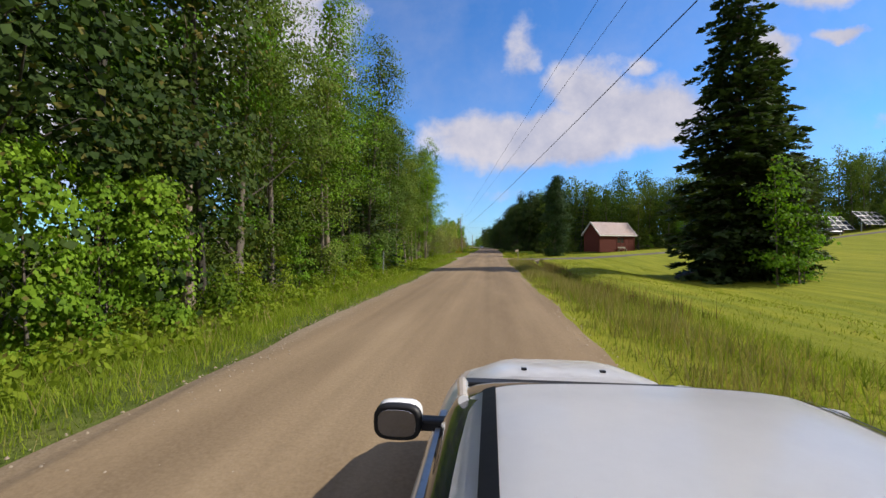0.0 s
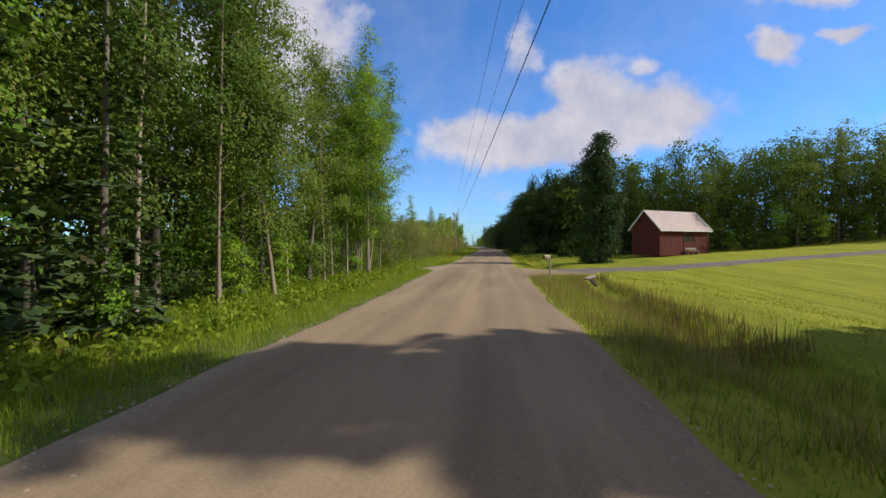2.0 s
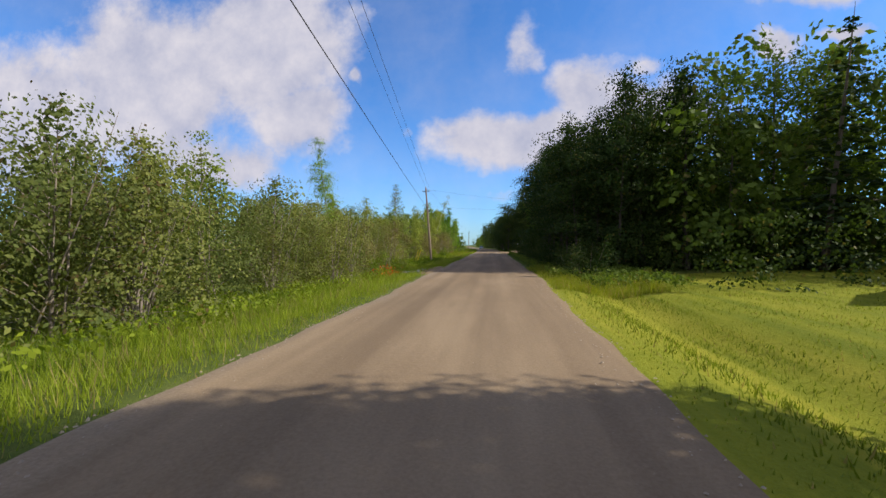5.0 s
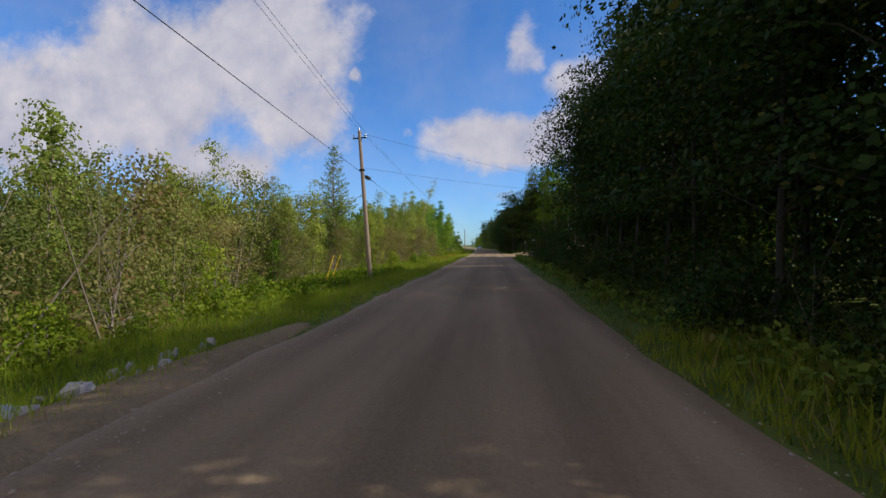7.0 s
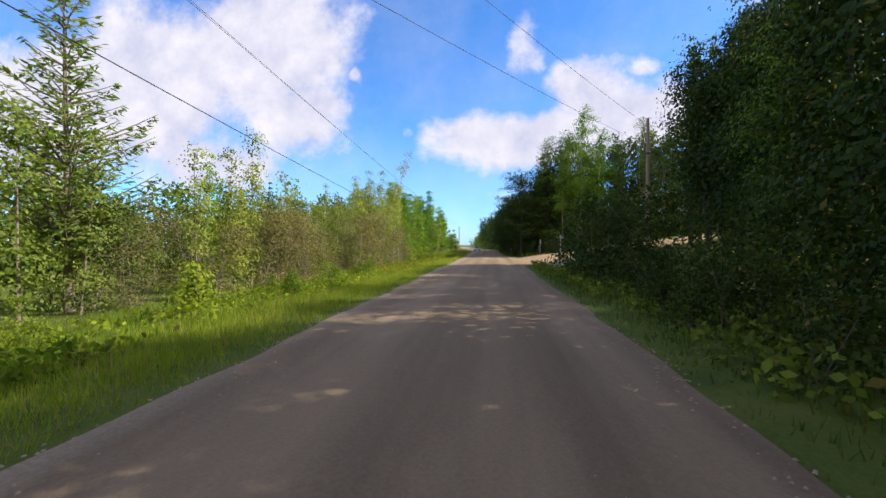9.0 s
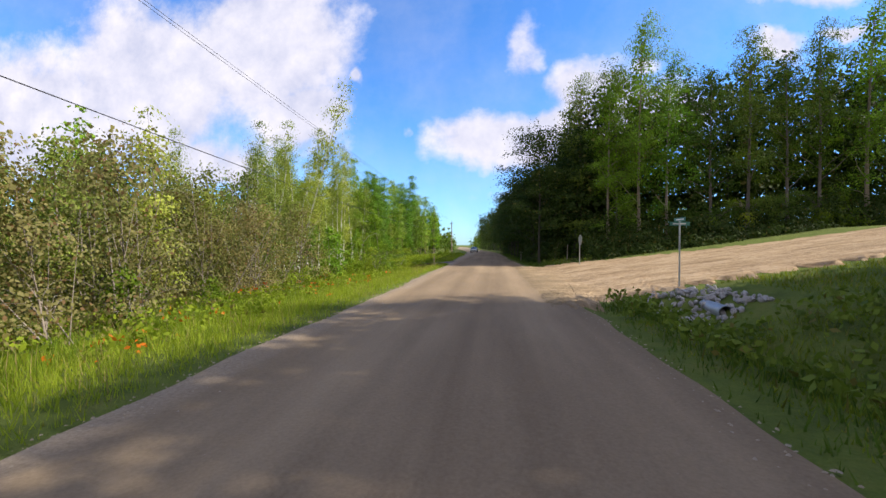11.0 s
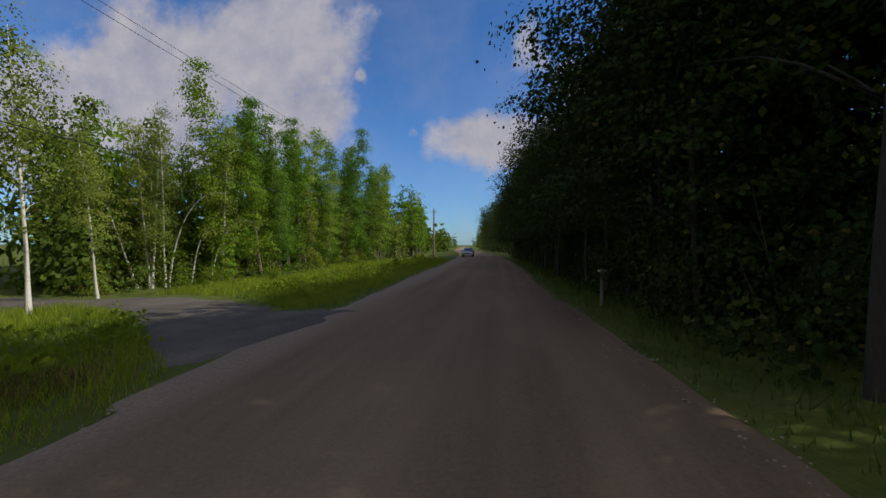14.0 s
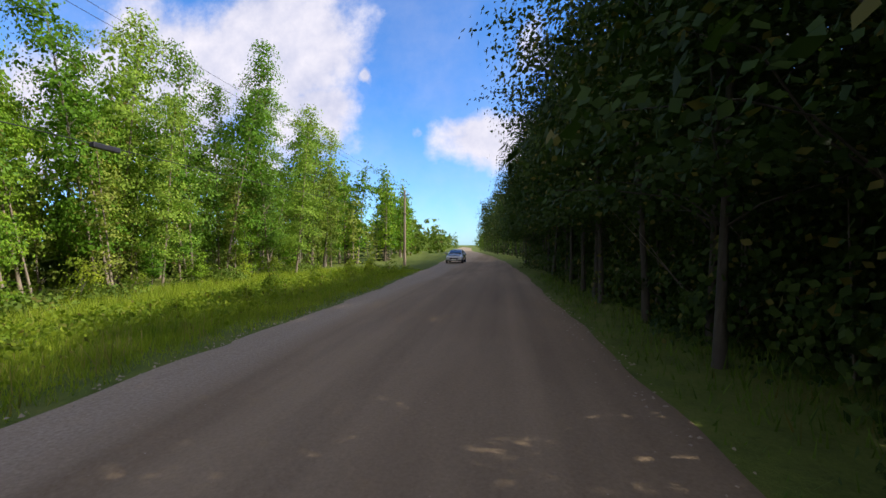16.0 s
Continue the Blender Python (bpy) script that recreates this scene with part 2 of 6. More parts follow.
def ground_material():
    """Mown field east of the near road, rough grass and litter elsewhere."""
    m, N, L, B = mat("grassy_ground")
    big, mid, fine = tex_noise(N, L, 0.09, 5, 0.6, space="World"), tex_noise(N, L, 0.9, 5, 0.65, space="World"), tex_noise(N, L, 14, 4, 0.75, (1, 1, 1), "World")
    lawn = ramp_of(N, L, big, [(0.32, (0.12, 0.16, 0.014)), (0.5, (0.2, 0.22, 0.016)), (0.7, (0.28, 0.26, 0.026))])
    lawn = blend(N, L, 0.4, lawn, ramp_of(N, L, mid, [(0.3, (0.12, 0.15, 0.012)), (0.7, (0.32, 0.29, 0.03))]))
    lawn = blend(N, L, 0.35, lawn, ramp_of(N, L, fine, [(0.3, (0.07, 0.12, 0.01)), (0.7, (0.32, 0.33, 0.05))]))
    mown = tex_noise(N, L, 1.0, 4, 0.6, (1.5, 0.07, 1), "World")
    lawn = blend(N, L, 0.4, lawn, ramp_of(N, L, mown, [(0.36, (0.09, 0.125, 0.008)), (0.52, (0.22, 0.23, 0.016)), (0.66, (0.34, 0.3, 0.03))]))
    wild = ramp_of(N, L, mid, [(0.35, (0.065, 0.095, 0.016)), (0.5, (0.11, 0.15, 0.022)), (0.68, (0.16, 0.165, 0.04))])
    wild = blend(N, L, 0.4, wild, ramp_of(N, L, fine, [(0.3, (0.04, 0.06, 0.015)), (0.7, (0.15, 0.16, 0.05))]))
    g, s = N.new("ShaderNodeNewGeometry"), N.new("ShaderNodeSeparateXYZ")
    L.new(g.outputs["Position"], s.inputs[0])
    east, south = N.new("ShaderNodeMath"), N.new("ShaderNodeMath")
    east.operation, south.operation = "GREATER_THAN", "LESS_THAN"
    L.new(s.outputs[0], east.inputs[0]), L.new(s.outputs[1], south.inputs[0])
    east.inputs[1].default_value, south.inputs[1].default_value = 2.0, 96.0
    both = N.new("ShaderNodeMath")
    both.operation = "MULTIPLY"
    L.new(east.outputs[0], both.inputs[0]), L.new(south.outputs[0], both.inputs[1])
    L.new(blend(N, L, both.outputs[0], wild, lawn), B.inputs["Base Color"])
    B.inputs["Roughness"].default_value, B.inputs["Specular IOR Level"].default_value = 1.0, 0.1
    bump(N, L, B, fine, 0.8, 0.06)
    return m


def sand_material():
    """Loose sand with tyre ridges, thinning out over the packed gravel."""
    m, N, L, B = mat("loose_sand")
    broad, fine = tex_noise(N, L, 0.5, 5, 0.65, space="World"), tex_noise(N, L, 5, 5, 0.7, space="World")
    tracks = tex_noise(N, L, 1.4, 4, 0.6, (0.18, 1.6, 1), "World")
    grit = tex_noise(N, L, 24, 4, 0.75, space="World")
    stops = [(0.36, (0.15, 0.095, 0.05)), (0.5, (0.31, 0.215, 0.125)), (0.64, (0.47, 0.35, 0.22))]
    col = blend(N, L, 0.5, ramp_of(N, L, broad, stops), ramp_of(N, L, tracks, stops))
    col = blend(N, L, 0.35, col, ramp_of(N, L, fine, stops))
    g, sp = N.new("ShaderNodeNewGeometry"), N.new("ShaderNodeSeparateXYZ")
    L.new(g.outputs["Position"], sp.inputs[0])
    spill = N.new("ShaderNodeMath")
    spill.operation = "MULTIPLY_ADD"
    spill.inputs[1].default_value = 6.0
    L.new(broad, spill.inputs[0]), L.new(sp.outputs[0], spill.inputs[2])
    thin = N.new("ShaderNodeMapRange")
    thin.interpolation_type = "SMOOTHSTEP"
    thin.inputs[1].default_value, thin.inputs[2].default_value = 4.6, 8.2
    L.new(spill.outputs[0], thin.inputs[0])
    packed = blend(N, L, 0.45, ramp_of(N, L, broad, [(0.32, (0.15, 0.105, 0.056)), (0.66, (0.3, 0.215, 0.125))]), ramp_of(N, L, grit, [(0.3, (0.12, 0.085, 0.048)), (0.7, (0.32, 0.24, 0.15))]))
    L.new(blend(N, L, thin.outputs[0], packed, col), B.inputs["Base Color"])
    B.inputs["Roughness"].default_value, B.inputs["Specular IOR Level"].default_value = 0.95, 0.1
    bump(N, L, B, blend(N, L, 0.45, tracks, fine), 0.9, 0.12)
    return m


ROAD, GROUND = road_material(), ground_material()
SAND = sand_material()
GREY_GRAVEL = rough_surface("grey_crushed_stone", [(0.3, (0.07, 0.062, 0.052)), (0.5, (0.125, 0.11, 0.093)), (0.7, (0.21, 0.185, 0.155))], 0.6, 18, 0.95, strength=0.6, distance=0.03, space="World", spec=0.15)
MUD = rough_surface("wet_brown_mud", [(0.25, (0.035, 0.022, 0.013)), (0.7, (0.1, 0.066, 0.038))], 1.2, 9, 0.7, strength=0.5, distance=0.04, space="World", spec=0.15)
DARK_GRAVEL = rough_surface("dark_worn_gravel", [(0.3, (0.07, 0.06, 0.05)), (0.5, (0.125, 0.11, 0.09)), (0.7, (0.21, 0.18, 0.145))], 0.6, 16, 0.95, strength=0.6, distance=0.03, space="World", spec=0.15)
STONE = rough_surface("grey_rubble", [(0.25, (0.18, 0.17, 0.17)), (0.7, (0.45, 0.43, 0.42))], 2, 14, 0.85, strength=0.6, distance=0.02)
PEBBLE = rough_surface("tan_pebble", [(0.25, (0.2, 0.15, 0.1)), (0.7, (0.38, 0.31, 0.23))], 5, 22, 0.9, strength=0.3, distance=0.01)
POLE_WOOD = rough_surface("weathered_pole", [(0.25, (0.17, 0.12, 0.09)), (0.7, (0.36, 0.28, 0.21))], 2, 14, 0.9, (6, 6, 0.3), 0.5, 0.01)
GREY_WOOD = rough_surface("grey_weathered_wood", [(0.25, (0.14, 0.12, 0.09)), (0.7, (0.36, 0.32, 0.26))], 3, 20, 0.9, (6, 6, 0.5), 0.5, 0.01)
RED_BOARD = rough_surface("red_barn_board", [(0.25, (0.045, 0.012, 0.009)), (0.7, (0.14, 0.03, 0.02))], 1.2, 12, 0.85, (5, 5, 0.4), 0.5, 0.01)
TIN = rough_surface("weathered_tin", [(0.25, (0.24, 0.19, 0.18)), (0.55, (0.36, 0.29, 0.28)), (0.75, (0.26, 0.15, 0.11))], 0.9, 10, 0.7, (1, 1, 1), 0.2, 0.01, 0.1)
WHITE_TRIM = rough_surface("white_trim_paint", [(0.25, (0.55, 0.53, 0.5)), (0.7, (0.78, 0.76, 0.73))], 2, 12, 0.6, strength=0.15)
STEEL = rough_surface("galvanised_steel", [(0.25, (0.35, 0.36, 0.37)), (0.7, (0.55, 0.56, 0.57))], 4, 22, 0.45, metallic=0.8, strength=0.1)
SIGN_BACK = rough_surface("bare_sign_back", [(0.25, (0.26, 0.27, 0.25)), (0.7, (0.4, 0.41, 0.38))], 2, 14, 0.5, metallic=0.4, strength=0.1)
SIGN_GREEN = rough_surface("green_sign_sheet", [(0.25, (0.05, 0.16, 0.12)), (0.7, (0.09, 0.24, 0.18))], 4, 22, 0.5, strength=0.1)
YELLOW = rough_surface("yellow_guard_tube", [(0.25, (0.6, 0.42, 0.02)), (0.7, (0.75, 0.55, 0.04))], 4, 22, 0.5, strength=0.1)
RUST_BOX = rough_surface("tan_painted_mailbox", [(0.25, (0.25, 0.19, 0.12)), (0.7, (0.42, 0.35, 0.25))], 4, 22, 0.6, metallic=0.1, strength=0.2)
RED_FLAG = rough_surface("red_flag_paint", [(0.25, (0.5, 0.05, 0.03)), (0.7, (0.65, 0.09, 0.05))], 4, 22, 0.5, strength=0.1)
DARK_IRON = rough_surface("dark_cast_iron", [(0.25, (0.03, 0.028, 0.026)), (0.7, (0.07, 0.065, 0.06))], 4, 22, 0.6, metallic=0.5, strength=0.3)
BLACK_CABLE = rough_surface("black_cable_sheath", [(0.25, (0.012, 0.012, 0.013)), (0.7, (0.03, 0.03, 0.03))], 4, 22, 0.6, strength=0.1)
GLAZE = rough_surface("dark_window_glass", [(0.25, (0.02, 0.022, 0.026)), (0.7, (0.035, 0.038, 0.042))], 4, 22, 0.08, strength=0.0, spec=0.6)
PANEL_BLUE = rough_surface("solar_cell", [(0.25, (0.02, 0.025, 0.045)), (0.7, (0.035, 0.045, 0.075))], 3, 18, 0.12, strength=0.0, spec=0.6)
RUBBER = rough_surface("black_rubber", [(0.25, (0.015, 0.015, 0.015)), (0.7, (0.03, 0.03, 0.03))], 4, 22, 0.8, strength=0.1)
BLACK_PLASTIC = rough_surface("black_plastic", [(0.25, (0.012, 0.012, 0.014)), (0.7, (0.025, 0.025, 0.028))], 4, 30, 0.5, strength=0.05)


def car_paint(name, colour):
    m, N, L, B = mat(name)
    dust = tex_noise(N, L, 6, 6, 0.7)
    L.new(blend(N, L, 0.1, colour, ramp_of(N, L, dust, [(0.35, tuple(0.6 * c for c in colour)), (0.7, colour)])), B.inputs["Base Color"])
    mr = N.new("ShaderNodeMapRange")
    mr.inputs[3].default_value, mr.inputs[4].default_value = 0.16, 0.3
    L.new(dust, mr.inputs[0]), L.new(mr.outputs[0], B.inputs["Roughness"])
    B.inputs["Coat Weight"].default_value, B.inputs["Coat Roughness"].default_value = 0.6, 0.05
    return m


WHITE_PAINT, SILVER_PAINT, DARK_PAINT = car_paint("white_car_paint", (0.9, 0.89, 0.9)), car_paint("silver_car_paint", (0.45, 0.46, 0.48)), car_paint("dark_car_paint", (0.03, 0.032, 0.036))
MIRROR = mat("mirror_glass")[0]
MIRROR.node_tree.nodes["Principled BSDF"].inputs["Metallic"].default_value = 1.0
MIRROR.node_tree.nodes["Principled BSDF"].inputs["Roughness"].default_value = 0.03
LAMP_GLASS = rough_surface("headlamp_glass", [(0.25, (0.5, 0.5, 0.5)), (0.7, (0.7, 0.7, 0.7))], 4, 30, 0.1, strength=0.0, spec=0.6)

# ---------- mesh helpers ----------


def mesh_np(name, verts, faces, material, smooth=False):
    """A mesh from arrays; all faces have the same number of corners."""
    verts, faces = np.asarray(verts, np.float32), np.asarray(faces, np.int32)
    me = bpy.data.meshes.new(name)
    n, k = faces.shape
    me.vertices.add(len(verts)), me.loops.add(n * k), me.polygons.add(n)
    me.vertices.foreach_set("co", verts.ravel())
    me.loops.foreach_set("vertex_index", faces.ravel())
    me.polygons.foreach_set("loop_start", np.arange(0, n * k, k, dtype=np.int32))
    if smooth:
        me.polygons.foreach_set("use_smooth", np.ones(n, bool))
    me.update(calc_edges=True)
    me.materials.append(material)
    return me


def part(name, bm, material, parent, label=""):
    """One mesh object under a thing or a part; bm is a bmesh or a finished mesh."""
    if isinstance(bm, bmesh.types.BMesh):
        bmesh.ops.recalc_face_normals(bm, faces=bm.faces[:])
        me = bpy.data.meshes.new(name)
        bm.to_mesh(me)
        bm.free()
        me.materials.append(material)
    else:
        me = bm
    ob = new(name, me)
    ob.parent = parent
    return tagged(ob, label=label)


def thing(name, label, category, group="", m=None, kind=""):
    e = new(name)
    e.empty_display_size = 0.2
    if m is not None:
        e.matrix_basis = m
    return tagged(e, label, category, group, kind)


def bm_box(x0, x1, y0, y1, z0, z1, bevel=0.0, m=None, bm=None):
    """A box with rounded edges, in a bmesh of its own or added to bm."""
    b = bmesh.new()
    bmesh.ops.create_cube(b, size=1, matrix=Matrix.LocRotScale(((x0 + x1) / 2, (y0 + y1) / 2, (z0 + z1) / 2), None, (x1 - x0, y1 - y0, z1 - z0)))
    if bevel:
        bmesh.ops.bevel(b, geom=b.edges[:], offset=bevel, segments=2, affect="EDGES", profile=0.6)
    if m is not None:
        bmesh.ops.transform(b, matrix=m, verts=b.verts)
    if bm is None:
        return b
    me = bpy.data.meshes.new("t")
    b.to_mesh(me), b.free()
    bm.from_mesh(me)
    bpy.data.meshes.remove(me)
    return bm


def bm_rod(a, b, r0, r1=None, sides=10, bm=None, bevel=0.0):
    """A tapered rod from a to b."""
    a, b = Vector(a), Vector(b)
    out = bm or bmesh.new()
    d = b - a
    m = Matrix.Translation((a + b) / 2) @ d.to_track_quat("Z", "Y").to_matrix().to_4x4()
    bmesh.ops.create_cone(out, cap_ends=True, segments=sides, radius1=r0, radius2=r0 if r1 is None else r1, depth=d.length, matrix=m)
    return out


def tube(points, radii, sides=7):
    """Vertices and quads of a tapered tube along points."""
    P, R = np.asarray(points, float), np.asarray(radii, float)
    T = np.gradient(P, axis=0)
    T /= np.linalg.norm(T, axis=1, keepdims=True) + 1e-9
    ref = np.where(np.abs(T[:, 2:3]) > 0.9, np.array([[1.0, 0, 0]]), np.array([[0, 0, 1.0]]))
    U = np.cross(ref, T)
    U /= np.linalg.norm(U, axis=1, keepdims=True) + 1e-9
    W = np.cross(T, U)
    a = np.linspace(0, 2 * np.pi, sides, endpoint=False)
    V = P[:, None] + R[:, None, None] * (np.cos(a)[None, :, None] * U[:, None] + np.sin(a)[None, :, None] * W[:, None])
    n = len(P)
    i, j = np.meshgrid(np.arange(n - 1), np.arange(sides), indexing="ij")
    k = (j + 1) % sides
    F = np.stack([i * sides + j, i * sides + k, (i + 1) * sides + k, (i + 1) * sides + j], -1).reshape(-1, 4)
    return V.reshape(-1, 3), F


def joined(pieces):
    V, F, n = [], [], 0
    for v, f in pieces:
        V.append(v), F.append(f + n)
        n += len(v)
    return np.concatenate(V), np.concatenate(F)


def kites(P, N, D, length, width, fold, rng):
    """Leaf-shaped quads at P, with normals N and pointing along D."""
    N = N / (np.linalg.norm(N, axis=1, keepdims=True) + 1e-9)
    D = D - (D * N).sum(1, keepdims=True) * N
    D /= np.linalg.norm(D, axis=1, keepdims=True) + 1e-9
    S = np.cross(N, D)
    l, w = (np.asarray(length) * np.ones(len(P)))[:, None], (np.asarray(width) * np.ones(len(P)))[:, None]
    base, tip = P - 0.5 * l * D, P + 0.5 * l * D - fold * l * N * 0.6
    mid = P - 0.05 * l * D
    V = np.stack([base, mid + 0.5 * w * S - fold * w * N, tip, mid - 0.5 * w * S - fold * w * N], 1).reshape(-1, 3)
    return V, np.arange(len(P) * 4).reshape(-1, 4)


# ---------- lie of the land ----------


def sm(a, b, x):
    t = np.clip((np.asarray(x, float) - a) / (b - a), 0, 1)
    return t * t * (3 - 2 * t)


BEND = 190.0


def axis_x(y):
    """The road runs straight and bends a little west far ahead."""
    d = np.maximum(np.asarray(y, float) - BEND, 0)
    return -0.078 * d * sm(0, 170, d)


def wave(y, s):
    return np.sin(y * 0.31 + s) * 0.5 + np.sin(y * 0.83 + 2.1 * s) * 0.3 + np.sin(y * 2.3 + 3.7 * s) * 0.2


def road_left(y):
    return axis_x(y) - 4.35 - 0.2 * sm(135, 150, y) - 0.85 * sm(186, 210, y) + 0.16 * wave(y, 1.0)


def road_right(y):
    return axis_x(y) + 2.15 + 0.75 * sm(66, 95, y) - 0.7 * sm(183, 205, y) + 0.14 * wave(y, 4.0)


def land(x, y):
    x, y = np.asarray(x, float), np.asarray(y, float)
    l, r = road_left(y) - x, x - road_right(y)
    z = -0.07 + 0 * x
    z = z - 0.28 * sm(0, 3.0, l) - 0.25 * sm(3, 9, l)
    z = z - 0.8 * sm(7, 22, l) * sm(178, 198, y) * (1 - sm(214, 228, y))
    # ditch beside the near field, then the field, which climbs to the east
    e = np.maximum(x - 5, 0)
    field = -0.1 + 0.022 * e + 0.0009 * e * e - 1.0 * (1 - sm(38, 74, y)) * sm(3, 10, e)
    ditch = -0.55 * np.exp(-((x - 5.2) / 1.3) ** 2) * (sm(8, 30, y) * (1 - sm(48, 53, y)) + sm(63, 68, y) * (1 - sm(80, 92, y)))
    g = np.clip(x - 4, 0, 26)
    steep = sm(146, 160, y) * (1 - sm(188, 215, y))
    slope = 0.05 * np.maximum(x - 4, 0) + steep * (0.1 * np.minimum(g, 22))
    w = sm(92, 135, y)
    right = (1 - w) * field + w * slope + ditch
    ditch2 = -0.75 * np.exp(-((x - 5.6) / 1.0) ** 2) * sm(150, 153, y) * (1 - sm(159.5, 161.5, y))
    right = right + ditch2
    right = np.where(x > 60, np.minimum(right, 12.0), right)
    z = z + right * sm(0, 2.5, r)
    far = sm(420, 1200, np.hypot(x, y))
    return z * (1 - far) + far * (2.0 * np.sin(x * 0.004) + 1.5)


def spaced(stops):
    """Coordinates whose spacing follows stops of (start, step)."""
    out = []
    for (a, step), (b, _) in zip(stops, stops[1:]):
        out += list(np.arange(a, b, step))
    return np.array(out + [stops[-1][0]])


GX = spaced([(-2500, 300), (-400, 60), (-100, 10), (-30, 2), (-12, 0.6), (12, 2), (40, 5), (120, 40), (400, 300), (2500, 1)])
GY = spaced([(-400, 60), (-40, 4), (-4, 1.0), (215, 2), (300, 6), (500, 60), (1100, 400), (4300, 1)])
gx, gy = np.meshgrid(GX, GY, indexing="ij")
gz = land(gx, gy) + 0.02 * np.sin(gx * 1.7 + gy * 0.9) * (np.abs(gx) > 5)
i, j = np.meshgrid(np.arange(len(GX) - 1), np.arange(len(GY) - 1), indexing="ij")
w = len(GY)
quads = np.stack([i * w + j, (i + 1) * w + j, (i + 1) * w + j + 1, i * w + j + 1], -1).reshape(-1, 4)
tagged(new("ground", mesh_np("ground", np.stack([gx, gy, gz], -1).reshape(-1, 3), quads, GROUND, True)), "uneven grassy ground with a mown field beside the road", "ground", kind="structure")


def ribbon(name, left, right, ys, material, height, label, category, crown=0.05, cols=12, drop=lambda y: (0.12, 0.12)):
    """A surfaced way between two edges, with a thin skirt into the ground."""
    t = np.linspace(0, 1, cols)
    X = np.array([left(y) + (right(y) - left(y)) * t for y in ys])
    Y = np.repeat(np.asarray(ys, float)[:, None], cols, 1)
    Z = height(X, Y) + crown * (1 - (2 * t - 1) ** 2)[None]
    Z[:, 0] -= [drop(y)[0] for y in ys]
    Z[:, -1] -= [drop(y)[1] for y in ys]
    a, b = np.meshgrid(np.arange(len(ys) - 1), np.arange(cols - 1), indexing="ij")
    F = np.stack([a * cols + b, a * cols + b + 1, (a + 1) * cols + b + 1, (a + 1) * cols + b], -1).reshape(-1, 4)
    return tagged(new(name, mesh_np(name, np.stack([X, Y, Z], -1).reshape(-1, 3), F, material, True)), label, category, kind="structure")


ys_road = np.concatenate([np.arange(-40, 260, 0.5), np.arange(260, 700, 5)])
rut = lambda X, Y: -0.05 + 0.012 * np.sin(X * 2.6 + 0.4 * np.sin(Y * 0.13)) + 0.008 * np.sin(Y * 1.3 + X)
ribbon("road", lambda y: road_left(y) - 0.15, lambda y: road_right(y) + 0.15, ys_road, ROAD, rut, "packed tan gravel country road with faint wheel tracks", "road", 0.06, 24,
       drop=lambda y: (0.0 if 57.5 < y < 68.5 or 188.2 < y < 196.5 else 0.12, 0.0 if 52.5 < y < 64 or 160.5 < y < 184 else 0.12))


def strip(name, centre, widths, material, label, lift=0.04, cols=8, smooth_over=40, ruts=0.02, ramp=1.6):
    """A side way draped on the land along a few turning points."""
    C, Wd = np.array(centre, float), np.array(widths, float)
    s0 = np.linspace(0, 1, len(C))
    s1 = np.linspace(0, 1, smooth_over)
    P = np.stack([np.interp(s1, s0, C[:, k]) for k in (0, 1)], -1)
    Wd = np.interp(s1, s0, Wd)
    for _ in range(6):
        P[1:-1] = (P[:-2] + 2 * P[1:-1] + P[2:]) / 4
    T = np.gradient(P, axis=0)
    T /= np.linalg.norm(T, axis=1, keepdims=True)
    S = np.stack([T[:, 1], -T[:, 0]], -1)
    t = np.linspace(-0.5, 0.5, cols)
    rag = 1 + 0.06 * np.sin(np.arange(smooth_over) * 2.3) + 0.05 * np.sin(np.arange(smooth_over) * 5.1)
    X = P[:, 0:1] + S[:, 0:1] * (Wd * rag)[:, None] * t[None]
    Y = P[:, 1:2] + S[:, 1:2] * (Wd * rag)[:, None] * t[None]
    run = np.concatenate([[0], np.cumsum(np.hypot(*np.diff(P, axis=0).T))])
    rise = sm(0.0, ramp, run)[:, None]
    Z = land(X, Y) + lift * rise - 0.07 * (1 - rise) + ruts * rise * (np.sin(X * 1.9) * np.sin(Y * 2.3) + 0.8 * np.sin(Y * 5.2 + 1.5 * np.sin(X * 0.4)))
    Z[:, 0] -= 0.12
    Z[:, -1] -= 0.12
    a, b = np.meshgrid(np.arange(smooth_over - 1), np.arange(cols - 1), indexing="ij")
    F = np.stack([a * cols + b, (a + 1) * cols + b, (a + 1) * cols + b + 1, a * cols + b + 1], -1).reshape(-1, 4)
    return tagged(new(name, mesh_np(name, np.stack([X, Y, Z], -1).reshape(-1, 3), F, material, True)), label, "driveway", kind="structure")

# ---------- side ways ----------
strip("driveway_east", [(4.2, 58.8), (5.6, 59.4), (8, 61.0), (14, 64.0), (24, 67.5), (40, 70), (70, 74), (96, 66), (110, 60)], [7.4, 6.0, 4.6, 3.8, 3.4, 3.2, 3.2, 3.2, 3.2], GREY_GRAVEL,
      "grey crushed stone driveway climbing across the mown field", 0.05, 10, 70)
strip("side_road_west", [(-5.2, 63.7), (-6.6, 64.4), (-10.6, 68.4), (-17, 76.8), (-29, 88)], [5.0, 4.2, 3.1, 2.8, 2.8], GREY_GRAVEL,
      "narrow grey gravel lane leaving between the bushes", 0.05)
strip("junction_apron", [(0.6, 172.0), (4, 172.0), (9, 171.2), (16, 170.0), (30, 169), (60, 168)], [25, 23, 17, 12.5, 11, 11], SAND,
      "wide junction of loose pale sand with wheel ruts", 0.1, 60, 130, 0.022, 2.0)
